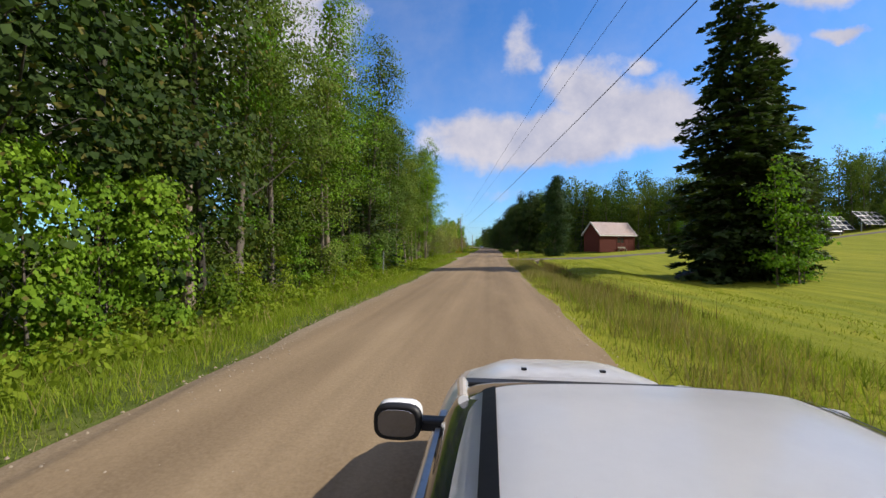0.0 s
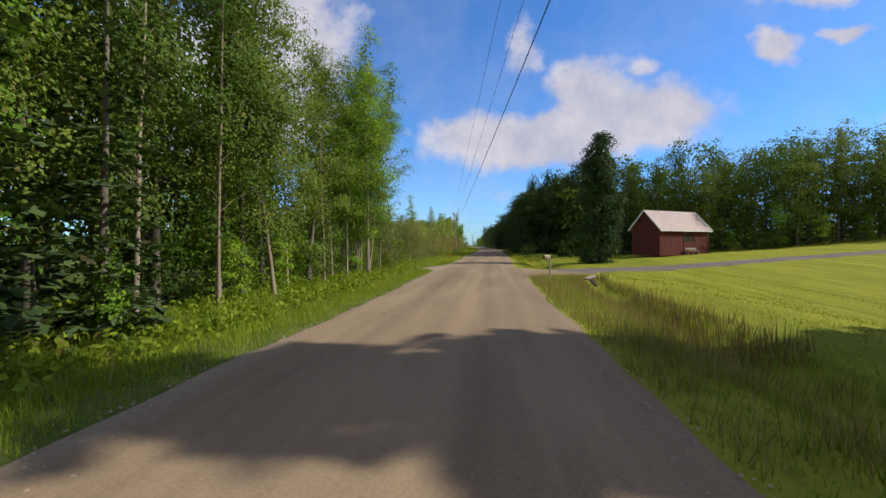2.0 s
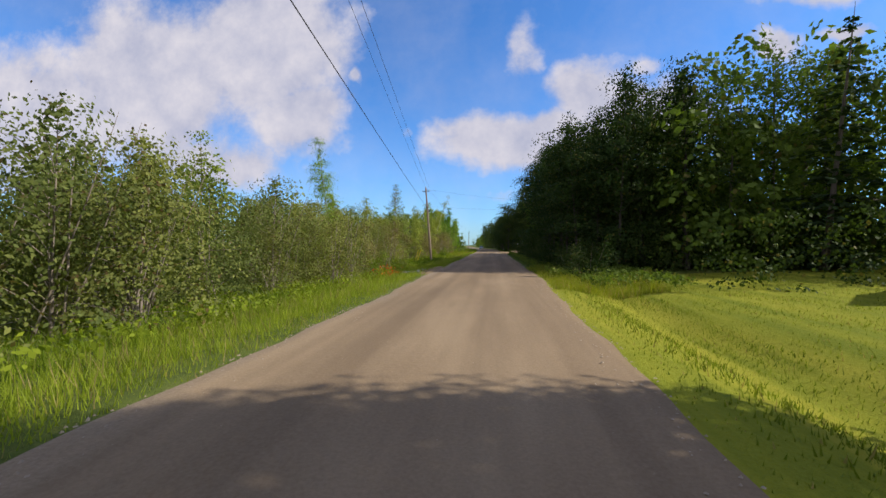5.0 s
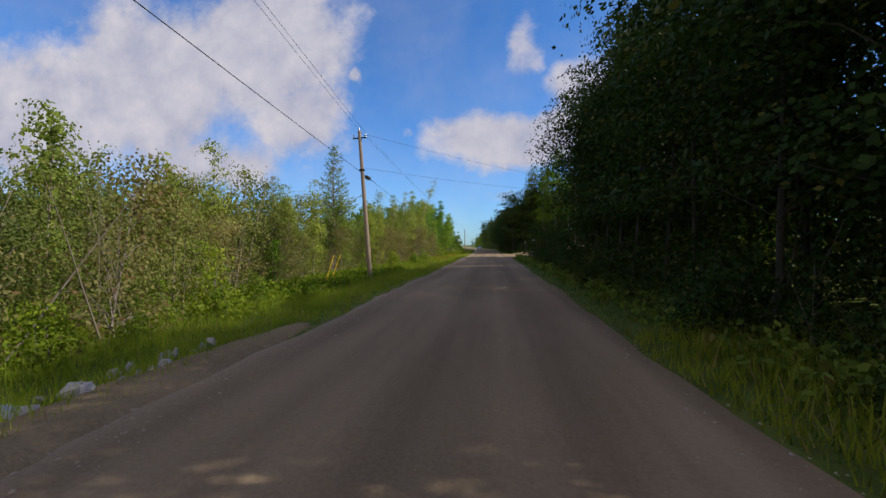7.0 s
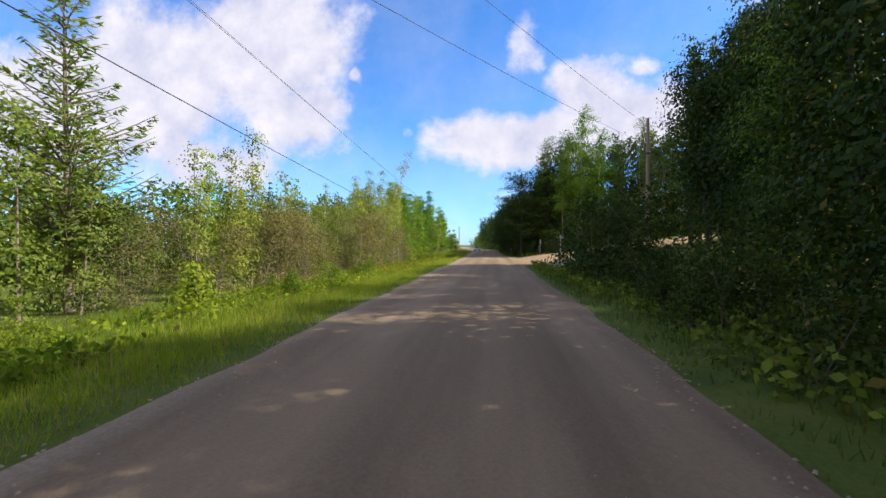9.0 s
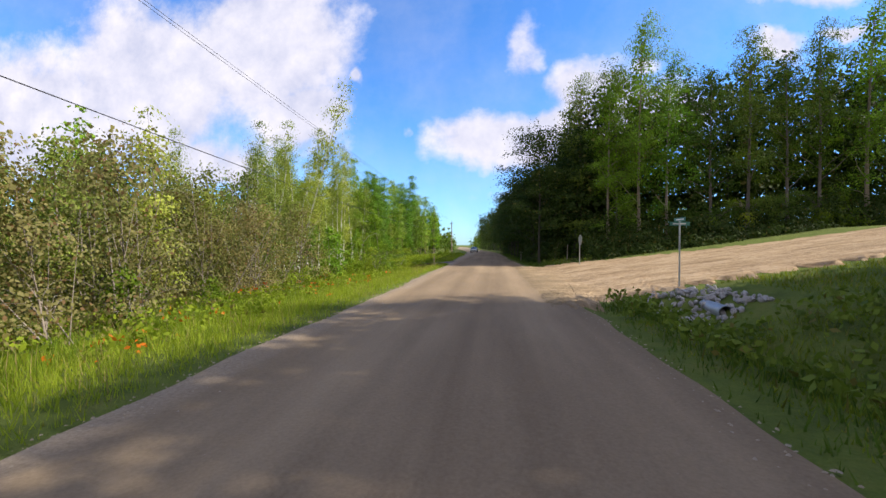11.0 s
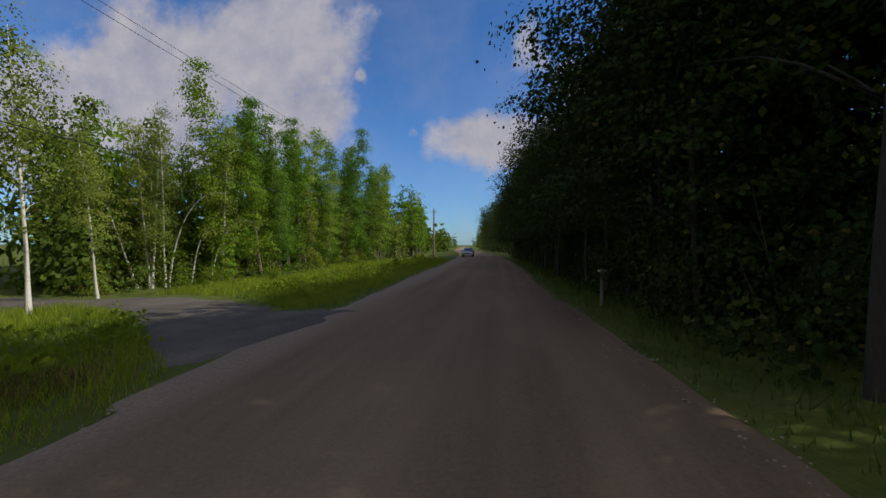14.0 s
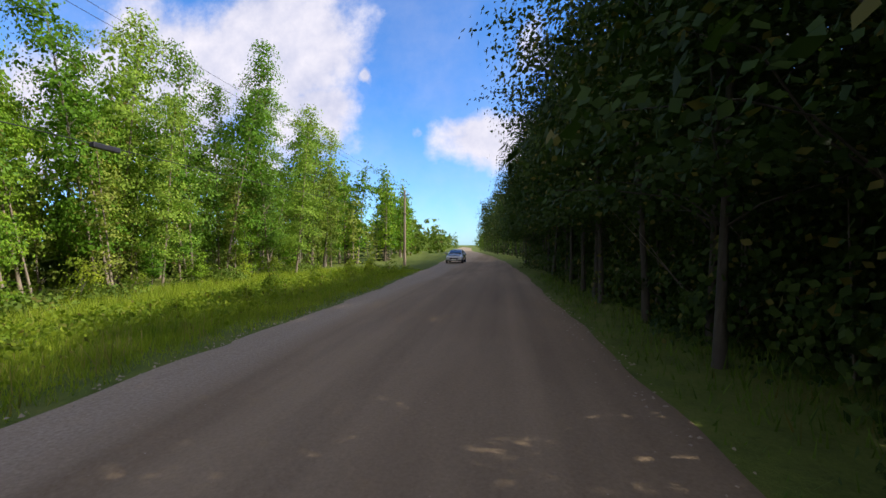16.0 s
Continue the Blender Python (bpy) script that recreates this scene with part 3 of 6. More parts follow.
strip("driveway_west", [(-3.2, 192.5), (-7, 194.3), (-12, 198.8), (-18, 202.2), (-30, 205)], [9.0, 5.0, 3.8, 3.4, 3.2], DARK_GRAVEL,
      "dark grey gravel driveway leading into the birch wood", 0.05)

strip("lane_mouth", [(-3.4, 62.6), (-5.0, 62.9), (-7.4, 64.4)], [11.5, 7.0, 3.6], ROAD, "tan gravel mouth of the lane", 0.045, 10, 24, 0.01, 0.8)
strip("driveway_mouth", [(1.6, 58.2), (3.4, 58.5), (6.0, 59.8)], [12.5, 9.5, 5.0], ROAD, "tan gravel mouth of the driveway", 0.045, 10, 24, 0.01, 0.45)

strip("ditch_bed", [(5.72, 50.4), (5.85, 52.0), (5.95, 53.2), (6.0, 54.2)], [0.15, 0.5, 0.75, 0.5], MUD, "wet brown mud at the bottom of the ditch", 0.03, 6, 24, 0.01, 0.3)

RED_EARTH = rough_surface("bare_red_earth", [(0.25, (0.13, 0.055, 0.026)), (0.5, (0.22, 0.1, 0.045)), (0.7, (0.17, 0.13, 0.045))], 1.6, 13, 0.95, strength=0.8, distance=0.05, space="World", spec=0.1)
strip("bare_bank", [(-6.2, 179.6), (-6.3, 181.2), (-6.6, 183.2), (-7.3, 185.8)], [0.4, 1.3, 1.8, 1.0], RED_EARTH, "bare reddish earth on the bank beside the driveway", 0.05, 8, 30, 0.02, 0.4)

# ---------- plants ----------


def trunk_tube(rng, height, radius, lean=0.03, bends=0.02, sides=8, rings=9, taper=0.12):
    z = np.linspace(-0.15, height, rings)
    wob = np.cumsum(rng.normal(0, bends * height / rings, (rings, 2)), 0)
    wob -= wob[0]
    P = np.column_stack([wob[:, 0] + lean * z * rng.normal(), wob[:, 1] + lean * z * rng.normal(), z])
    R = radius * (taper + (1 - taper) * (1 - np.clip(z / height, 0, 1)) ** 0.8)
    R[0] *= 1.5
    R[1] *= 1.08
    return P, R, tube(P, R, sides)


def limb(rng, a, b, r, droop=0.0, sides=4):
    a, b = np.array(a), np.array(b)
    t = np.linspace(0, 1, 4)[:, None]
    P = a + (b - a) * t
    P[:, 2] += (np.linalg.norm(b - a) * 0.14 - droop) * np.sin(t[:, 0] * np.pi)
    P[1:3] += rng.normal(0, 0.04 * np.linalg.norm(b - a), (2, 3))
    return tube(P, np.array([r, r * 0.75, r * 0.5, r * 0.2]), sides)


def foliage(rng, centres, outward, per, spread, flat, size, droop=0.25, narrow=0.75):
    """Sprays of leaves, each a flattened drooping tuft."""
    n = len(centres)
    C, O = np.repeat(centres, per, 0), np.repeat(outward, per, 0)
    off = np.clip(rng.normal(0, 1, (n * per, 3)), -1.7, 1.7)
    off *= np.array([1, 1, flat]) * (spread * np.repeat(rng.uniform(0.7, 1.3, n), per))[:, None]
    reach = (off * O).sum(1)
    off[:, 2] -= droop * np.abs(reach) + 0.12 * (off ** 2).sum(1) / max(spread, 0.1)
    P = C + off
    away = off / (np.linalg.norm(off, axis=1, keepdims=True) + 1e-6)
    N = 0.75 * away + 0.55 * O + rng.normal(0, 0.34, (n * per, 3)) + np.array([0, 0, 0.62])
    D = O + rng.normal(0, 0.8, (n * per, 3)) + np.array([0, 0, -0.3])
    ln = size * rng.uniform(0.65, 1.35, n * per)
    return kites(P, N, D, ln, ln * narrow, 0.16, rng)


def crown_points(rng, n, height, base, radius, shape="round", inner=0.35, lobes=5, bough=8):
    """Middles of sprays in an uneven crown, and the way each faces."""
    heads = max(4, n * 3 // bough)
    pick = rng.integers(0, heads, n * 3)
    h = np.clip(rng.uniform(0, 1, heads)[pick] + rng.normal(0, 0.016, n * 3), 0, 1)
    th = rng.uniform(0, 2 * np.pi, heads)[pick] + rng.normal(0, 0.2, n * 3)
    near = rng.uniform(0, 1, heads)[pick]
    if shape == "round":
        env = 1.25 * (h + 0.06) ** 0.45 * (1 - h * 0.97) ** 0.55
    elif shape == "tall":
        env = 1.05 * (h + 0.1) ** 0.3 * (1 - h * 0.98) ** 0.45
    elif shape == "broad":
        env = (0.75 + 0.25 * h) * (1 - h ** 5) ** 0.5
    elif shape == "bush":
        env = 1.0 * (1 - h ** 2.2) ** 0.6
    else:
        env = (1.02 - h) ** 0.85
    ph = rng.uniform(0, 6.28, 6)
    lump = 0.8 + 0.22 * np.sin(lobes * th + ph[0] + 5 * h) * np.sin(9 * h + ph[1]) + 0.16 * np.sin(2 * th + ph[2]) + 0.12 * np.sin(17 * h + 3 * th + ph[3])
    if shape == "broad":
        lump = np.minimum(lump, 0.94)
    q = inner + (1 - inner) * np.clip(0.75 * near ** 0.6 + 0.35 * rng.uniform(0, 1, n * 3), 0, 1)
    keep = rng.uniform(0, 1, n * 3) < (0.25 + 0.75 * env) * (0.55 + 0.45 * (np.sin(7 * th + 11 * h + ph[4]) > -0.5))
    h, th, q, env, lump = (v[keep][:n] for v in (h, th, q, env, lump))
    r = radius * env * lump * q
    O = np.column_stack([np.cos(th), np.sin(th), 0 * th])
    C = O * r[:, None]
    C[:, 2] = base + (height - base) * h
    return C, O


def grown(pieces):
    """Stem and limbs as one mesh, each limb rooted in the stem by a small inner face."""
    V, F = joined(pieces)
    first, start, roots = pieces[0][0], len(pieces[0][0]), []
    for P, _ in pieces[1:]:
        a, b = np.argsort(((first - P[0]) ** 2).sum(1))[:2]
        roots.append((a, b, start, start + 1))
        start += len(P)
    return V, np.concatenate([F, np.array(roots, F.dtype).reshape(-1, 4)]) if roots else F


def make_tree(name, label, category, group, seed, height, base, radius, sprays, per, spread, size, leaf, bark, trunk_r, shape="round", flat=0.3,
              inner=0.35, limbs=14, narrow=0.7, stems=1, lean=0.03, droop=0.25, fill=480, fill_size=0.11, bough=8):
    rng = np.random.default_rng(seed)
    e = thing(name, label, category, group, pose(0, -3000, -100))
    pieces = []
    few = (4, 6) if trunk_r < 0.07 else (7, 9)
    P, R, tb = trunk_tube(rng, height * 0.93, trunk_r, lean, sides=few[0], rings=few[1])
    pieces.append(tb)
    for s in range(stems - 1):
        tb2 = trunk_tube(rng, height * rng.uniform(0.65, 0.9), trunk_r * rng.uniform(0.6, 0.9), lean * 2, sides=4, rings=6)[2]
        tb2 = (tb2[0] + np.array([*rng.normal(0, 0.3, 2), 0]), tb2[1])
        pieces.append(tb2)
    C, O = crown_points(rng, sprays, height, base, radius, shape, inner, bough=bough)
    axis = np.column_stack([np.interp(C[:, 2], P[:, 2], P[:, k]) for k in (0, 1)])
    C[:, :2] += axis
    for k in range(min(limbs, len(C))):
        a_z = max(base * 0.8, C[k, 2] - 0.55 * np.linalg.norm(C[k, :2] - axis[k]) - 0.2)
        a = [np.interp(a_z, P[:, 2], P[:, 0]), np.interp(a_z, P[:, 2], P[:, 1]), a_z]
        pieces.append(limb(rng, a, C[k], max(0.015, trunk_r * 0.3 * (1 - 0.6 * a_z / height))))
    part("trunk", mesh_np("trunk", *grown(pieces), bark, True), None, e)
    # large dense leaves deep inside keep the crown from being seen through
    CI, OI = crown_points(rng, fill, height * 0.93, base + 0.2 * height, radius * 0.5, shape, 0.0, bough=1)
    CI[:, :2] += np.column_stack([np.interp(CI[:, 2], P[:, 2], P[:, k]) for k in (0, 1)])
    inner_leaves = kites(CI, rng.normal(0, 1, CI.shape) + OI, rng.normal(0, 1, CI.shape), fill_size * radius, 0.8 * fill_size * radius, 0.1, rng)
    part("crown", mesh_np("crown", *joined([foliage(rng, C, O, per, spread, flat, size, droop, narrow), inner_leaves]), leaf), None, e)
    return e


def make_spruce(name, label, category, group, seed, height, radius, layers, leaf, bark, trunk_r, base=0.6, needle=0.34, dense=1.0, lift=0.0, thin=0.14, boughs=True, fullness=0.8):
    """A conifer: whorls of drooping boughs set with short needle twigs."""
    rng = np.random.default_rng(seed)
    e = thing(name, label, category, group, pose(0, -3000, -100))
    P, R, tb = trunk_tube(rng, height, trunk_r, 0.008, 0.006, taper=0.05)
    pieces, CP, CN, CD = [tb], [], [], []
    for k in range(layers):
        h = (k + rng.uniform(-0.3, 0.3)) / layers
        h = min(max(h, 0), 0.985)
        z = base + (height - base) * h
        reach = radius * (1.03 - h) ** fullness * (0.75 + 0.35 * rng.uniform())
        if h < 0.12:
            reach *= 0.75 + 2 * h
        count = max(4, int(rng.integers(6, 9) * (0.7 + 0.5 * (1 - h))))
        turn = rng.uniform(0, 6.28)
        for b in range(count):
            a = turn + 6.283 * b / count + rng.normal(0, 0.18)
            ln = reach * rng.uniform(0.65, 1.15)
            o = np.array([math.cos(a), math.sin(a), 0])
            t = np.linspace(0.05, 1, 5)
            pts = o[None] * (ln * t)[:, None]
            pts[:, 2] = z + ln * (lift * t - (0.3 - lift) * t ** 1.4 + 0.16 * np.maximum(t - 0.6, 0))
            if boughs:
                pieces.append(tube(pts, 0.03 * (1.2 - t) * (0.4 + ln / radius), 3))
            n = int(max(6, ln * 15 * dense))
            u = rng.uniform(0.12, 1.0, n) ** 0.8
            side = np.array([-o[1], o[0], 0])
            wv = rng.uniform(-1, 1, n) * 0.42 * ln * (1.05 - u) ** 0.7
            C = np.column_stack([np.interp(u, t, pts[:, q]) for q in range(3)]) + side[None] * wv[:, None]
            C[:, 2] -= np.abs(wv) * 0.22 + rng.uniform(0, 0.22, n) * (1 - lift)
            CP.append(C)
            CN.append(np.column_stack([rng.normal(0, 0.35, (n, 2)), np.ones(n)]))
            CD.append(o[None] * 1.0 + side[None] * np.sign(wv)[:, None] * 0.9 + rng.normal(0, 0.25, (n, 3)) + np.array([0, 0, -0.45 + lift]))
    CP, CN, CD = np.concatenate(CP), np.concatenate(CN), np.concatenate(CD)
    ln = needle * rng.uniform(0.6, 1.4, len(CP)) * (1.1 - 0.4 * CP[:, 2] / height)
    part("trunk", mesh_np("trunk", *joined(pieces), bark, True), None, e)
    part("crown", mesh_np("crown", *kites(CP, CN, CD, ln, ln * thin / 0.34, 0.12, rng), leaf), None, e)
    return e


def place(proto, x, y, scale=1.0, turn=0.0, sink=0.05, stretch=1.0, tilt=(0, 0)):
    m = Matrix.LocRotScale((x, y, float(land(x, y)) - sink), Euler((tilt[0], tilt[1], turn)), (scale, scale, scale * stretch))
    return copy_thing(proto, m)


def retire(*protos):
    """The first of each kind has served as the pattern only."""
    for e in protos:
        for o in (*e.children_recursive, e):
            bpy.data.objects.remove(o)


rng = np.random.default_rng(7)
big_label = "tall leafy hardwood tree at the edge of the wood"
slim_label = "slim pale-stemmed hardwood tree with an airy crown"
dark_label = "tall hardwood tree with dark shade-toned leaves standing in dense woodland"
BIG = [make_tree("maple_tree", big_label, "tree", "roadside wood", 10 + k, 15.5 + k, 1.6 + 0.6 * k, 4.1 + 0.3 * k, 430, 24, 0.46, 0.122, lf, bk, 0.15, "tall", flat=0.24, limbs=30, bough=22, fill=1300, fill_size=0.045)
       for k, (lf, bk) in enumerate([(LEAF_DARK, BARK), (LEAF_DARK, BARK), (LEAF_MAPLE, BARK_PALE)])]
SLIM = [make_tree("ash_tree", slim_label, "tree", "roadside wood", 20 + k, 14.5 + k, 3.0, 2.8, 300, 28, 0.42, 0.105, LEAF_MAPLE if k else LEAF_DARK, BARK_PALE, 0.07, "tall", fill=260, fill_size=0.08, limbs=26, inner=0.2, lean=0.08, bough=18) for k in range(2)]
SLIM_SUN = [make_tree("ash_tree", slim_label, "tree", "roadside wood", 27 + k, 14.0 + k, 2.4, 2.9, 340, 18, 0.42, 0.15, LEAF_MAPLE if k else LEAF_POPLAR, BARK_PALE, 0.075, "tall", fill=260, fill_size=0.08, limbs=26, inner=0.2, lean=0.07, bough=18) for k in range(2)]
# leaves and bark of these carry the wood's shade in their colour
DARK = [make_tree("broadleaf_tree", dark_label, "tree", "eastern wood", 30 + k, 15.0 + 1.5 * k, 1.4, 4.2, 430, 11, 0.46, 0.2, LEAF_SHADE_TONED, BARK_SHADE_TONED, 0.13, "tall", limbs=22, fill=900, fill_size=0.065, bough=18) for k in range(3)]
EDGE = [make_tree("broadleaf_tree", "leafy hardwood tree with dark shade-toned leaves leaning over the road edge", "tree", "eastern wood", 300 + k, 13.6 + 1.2 * k, 4.1, 5.3, 600, 12, 0.5, 0.17, LEAF_SHADE_TONED, BARK_SHADE_TONED, 0.1, "broad", limbs=28, inner=0.25, fill=2600, fill_size=0.034, droop=0.3, bough=20) for k in range(2)]
# the same kinds where they stand deep in the wood
BIG_BACK = [make_tree("maple_tree", big_label, "tree", "roadside wood", 14 + k, 15.5 + k, 0.8, 4.8, 210, 13, 0.5, 0.21, LEAF_MAPLE if k else LEAF_DARK, BARK, 0.17, "round", limbs=8, flat=0.4, bough=10, fill=900, fill_size=0.052) for k in range(2)]
ROUND = [make_tree("maple_tree", "leafy hardwood tree in a dense wood edge", "tree", "wood behind the field", 17 + k, 14.0 + 2.6 * k, 0.4, 5.2, 300, 13, 0.55, 0.21, LEAF_DARK, BARK, 0.17, "tall" if k else "broad", limbs=6, flat=0.5, bough=11, inner=0.45, fill=1100, fill_size=0.052) for k in range(2)]
SLIM_BACK = [make_tree("ash_tree", slim_label, "tree", "roadside wood", 24 + k, 14.0 + k, 2.2, 2.8, 160, 7, 0.46, 0.34, LEAF_DARK if k else LEAF_MAPLE, BARK_PALE, 0.12, "tall", limbs=8, inner=0.2, lean=0.05, bough=6, fill=300, fill_size=0.085) for k in range(2)]
DARK_BACK = [make_tree("broadleaf_tree", dark_label, "tree", "eastern wood", 34 + k, 15.0 + 1.5 * k, 0.8, 4.6, 180, 12, 0.56, 0.24, LEAF_SHADE_TONED, BARK_SHADE_TONED, 0.15, "tall", limbs=6, flat=0.45, bough=8, fill=1500, fill_size=0.052) for k in range(2)]
BIG_FAR = [make_tree("maple_tree", big_label, "tree", "roadside wood", 19 + k, 15.5 + k, 0.8, 4.8, 110, 8, 0.55, 0.34, LEAF_MAPLE if k else LEAF_DARK, BARK, 0.17, "round", limbs=4, flat=0.45, bough=6, fill=420, fill_size=0.058) for k in range(2)]
DARK_FAR = [make_tree("broadleaf_tree", dark_label, "tree", "eastern wood", 38 + k, 15.0 + 1.5 * k, 0.8, 4.6, 110, 8, 0.58, 0.34, LEAF_SHADE_TONED, BARK_SHADE_TONED, 0.15, "tall", limbs=4, flat=0.45, bough=6, fill=800, fill_size=0.062) for k in range(2)]
SAPLING = [make_tree("maple_sapling", "bushy young maple with large bright leaves", "sapling", "young maples", 40 + k, 4.6 + 0.9 * k, 0.3, 1.9, 120, 11, 0.3, 0.17, LEAF_MAPLE, BARK, 0.04, "round", flat=0.2, inner=0.3, limbs=14, fill=110, fill_size=0.1, droop=0.35, bough=14) for k in range(3)]
SAPLING_NEAR = [make_tree("maple_sapling", "bushy young maple with large bright leaves", "sapling", "young maples", 45 + k, 5.0 + 0.8 * k, 0.2, 2.0, 240, 18, 0.32, 0.13, LEAF_MAPLE, BARK, 0.05, "round", flat=0.16, inner=0.3, limbs=22, fill=120, fill_size=0.08, droop=0.45, narrow=0.9, bough=20) for k in range(2)]
BIRCH = [make_tree("birch_tree", "slender white-barked birch with a thin leafy crown", "birch", "white birches", 50 + k, 11.5 + k, 3.4 - 0.4 * k, 1.9, 220, 17, 0.38, 0.12, LEAF_BIRCH, BARK_BIRCH, 0.085, "tall", fill=120, fill_size=0.1, limbs=20, inner=0.1, lean=0.07, droop=0.45, bough=12) for k in range(4)]
YOUNG = [make_tree("poplar_tree", "young light-green poplar with a narrow crown", "poplar", "young poplars", 60 + k, 7.4 + 0.8 * k, 0.6, 1.5, 150, 13, 0.34, 0.135, LEAF_BIRCH, BARK_PALE, 0.06, "tall", fill=90, fill_size=0.14, limbs=14, inner=0.15, lean=0.05) for k in range(3)]
YOUNG_BACK = [make_tree("poplar_tree", "young light-green poplar with a narrow crown", "poplar", "young poplars", 64 + k, 7.6 + 0.9 * k, 0.5, 1.6, 80, 6, 0.42, 0.3, LEAF_BIRCH, BARK_PALE, 0.06, "tall", fill=80, fill_size=0.12, limbs=6, inner=0.15, lean=0.05, bough=4) for k in range(2)]
WILLOW = [make_tree("willow_bush", "rounded grey-green willow bush with many stems", "bush", "willow bushes", 70 + k, 5.4 + 0.6 * k, 0.1, 2.9, 210, 17, 0.42, 0.122, LEAF_WILLOW, DEAD_WOOD, 0.05, "bush", limbs=20, stems=5, lean=0.12, narrow=0.55, flat=0.5, inner=0.5, fill=650, fill_size=0.052) for k in range(2)]
SHRUB = [make_tree("leafy_shrub", "low leafy green shrub on the roadside", "shrub", "roadside shrubs", 80 + k, 1.9 + 0.4 * k, 0.05, 1.15, 80, 11, 0.25, 0.125, LEAF_SHRUB, BARK, 0.02, "bush", fill=30, limbs=4, stems=3, lean=0.2, flat=0.5) for k in range(3)]
# bushes in the lowered leaf green, shade of the wood put into it
HAZEL = [make_tree("hazel_bush", "leafy hazel bush with dark shade-toned leaves at the foot of the wood", "bush", "hazel undergrowth", 85 + k, 2.4 + 0.7 * k, 0.05, 1.5, 76, 12, 0.3, 0.13, LEAF_SHADE_TONED, BARK, 0.025, "bush", fill=50, fill_size=0.15, limbs=3, stems=2, lean=0.2, flat=0.45) for k in range(3)]
HAZEL_BACK = [make_tree("hazel_bush", "leafy hazel bush with dark shade-toned leaves at the foot of the wood", "bush", "hazel undergrowth", 88 + k, 2.4 + 0.7 * k, 0.05, 1.5, 70, 16, 0.33, 0.125, LEAF_SHADE_TONED, BARK, 0.025, "bush", fill=90, fill_size=0.07, limbs=3, stems=2, lean=0.2, flat=0.45) for k in range(3)]
TWIGGY = [make_tree("alder_bush", "half-bare brown alder thicket with dry twigs", "bush", "alder thickets", 90 + k, 4.6 + 0.8 * k, 0.4, 1.9, 150, 18, 0.4, 0.11, LEAF_ALDER, DEAD_WOOD, 0.03, "bush", fill=60, fill_size=0.08, limbs=26, stems=6, lean=0.14, flat=0.6, inner=0.2) for k in range(2)]
SPRUCE = make_spruce("spruce_tree", "tall dark spruce standing alone on the mown field", "spruce", "", 101, 21.5, 4.7, 60, NEEDLE, BARK, 0.3, 0.5, 0.55, 1.35, 0.0, 0.2, True, 0.6)
FIR = [make_spruce("spruce_tree", "dark narrow spruce among hardwoods", "spruce", "woodland spruces", 110 + k, 14 + k, 2.7, 24, NEEDLE, BARK, 0.16, 0.6, 0.45, 0.62, 0.02, 0.2, False) for k in range(2)]
LARCH = make_spruce("larch_tree", "feathery light-green larch with upswept boughs", "larch", "larches", 120, 9.2, 2.4, 30, NEEDLE_LARCH, BARK_PALE, 0.11, 1.4, 0.27, 1.15, 0.4, 0.12)
CEDAR = make_tree("cedar_tree", "dense dark-green cedar beside the driveway", "cedar", "", 130, 13.7, 0.2, 4.0, 1500, 15, 0.36, 0.2, LEAF_CEDAR, BARK, 0.2, "round", flat=0.4, limbs=26, inner=0.3, droop=0.6, narrow=0.6, fill=1500, fill_size=0.07, bough=30)


def row(kinds, y0, y1, step, x0, x1, scale=(0.85, 1.15), where=None, chance=1.0, tilt=0.03, stretch=(0.92, 1.12)):
    rng = np.random.default_rng([int(abs(y0 * 10)), int(abs(y1 * 10)), int(abs(x0 * 10)), int(abs(x1 * 10)), len(kinds)])
    y = y0
    while y < y1:
        if rng.uniform() < chance:
            x = rng.uniform(x0, x1)
            yy = y + rng.uniform(-0.4, 0.4) * step
            k = kinds[rng.integers(len(kinds))]
            if where is None or where(x, yy):
                s = rng.uniform(*scale)
                place(k, float(x + axis_x(yy)), float(yy), s, rng.uniform(0, 6.28), 0.05, rng.uniform(*stretch), (rng.normal(0, tilt), rng.normal(0, tilt)))
        y += step


def clear(x, y):
    """Keeps side ways free."""
    if x < -4:
        if abs(y - np.interp(-x, (4, 6.4, 10.6, 17, 29, 60), (63, 64.3, 68.4, 76.8, 88, 112))) < 4.0:
            return False
        if abs(y - np.interp(-x, (4, 7, 12, 18, 30, 60), (192.7, 194.3, 198.8, 202.2, 205, 212))) < 3.9:
            return False
    return True


def west(x, y):
    return clear(x, y) and not (111 < y < 125 and x > -11.8)


# west side: tall wood, bushes past the lane, poplars, birches, tall wood again
row(DARK, -6, 13, 2.6, -10.8, -9.2, (0.95, 1.1), clear)
row(BIG, 14, 34, 2.7, -10.8, -8.9, where=clear)
row(BIG_BACK + DARK_BACK, -14, 50, 2.4, -17, -12.6, where=clear)
row(SAPLING_NEAR, -2, 11, 2.0, -8.9, -7.6, (0.62, 0.92), clear)
row(SHRUB, 11, 38, 1.8, -8.9, -7.7, (0.5, 0.9), clear)
row(SAPLING, 17, 38, 4.2, -9.1, -8.0, (0.45, 0.7), clear)
for x, y, z in ((-9.0, 30.2, 0.72), (-9.4, 33.0, 0.85), (-8.8, 35.4, 0.66)):
    place(FIR[1], x, y, z, y)
row(FIR, 22, 36, 3.4, -12.5, -9.8, (0.45, 0.75), clear)
row(SLIM[:1], 34, 55, 3.0, -11.5, -8.8, (0.9, 1.1), clear)
row(BIG[:2], 39, 52, 2.6, -12.2, -10.2, (0.9, 1.0), clear)
row(SAPLING_NEAR, 42, 51, 3.2, -10.8, -9.6, (0.4, 0.62), clear)
row(SLIM_BACK + BIG_BACK, 30, 46, 3.6, -17, -12.5, (0.85, 1.1), clear)
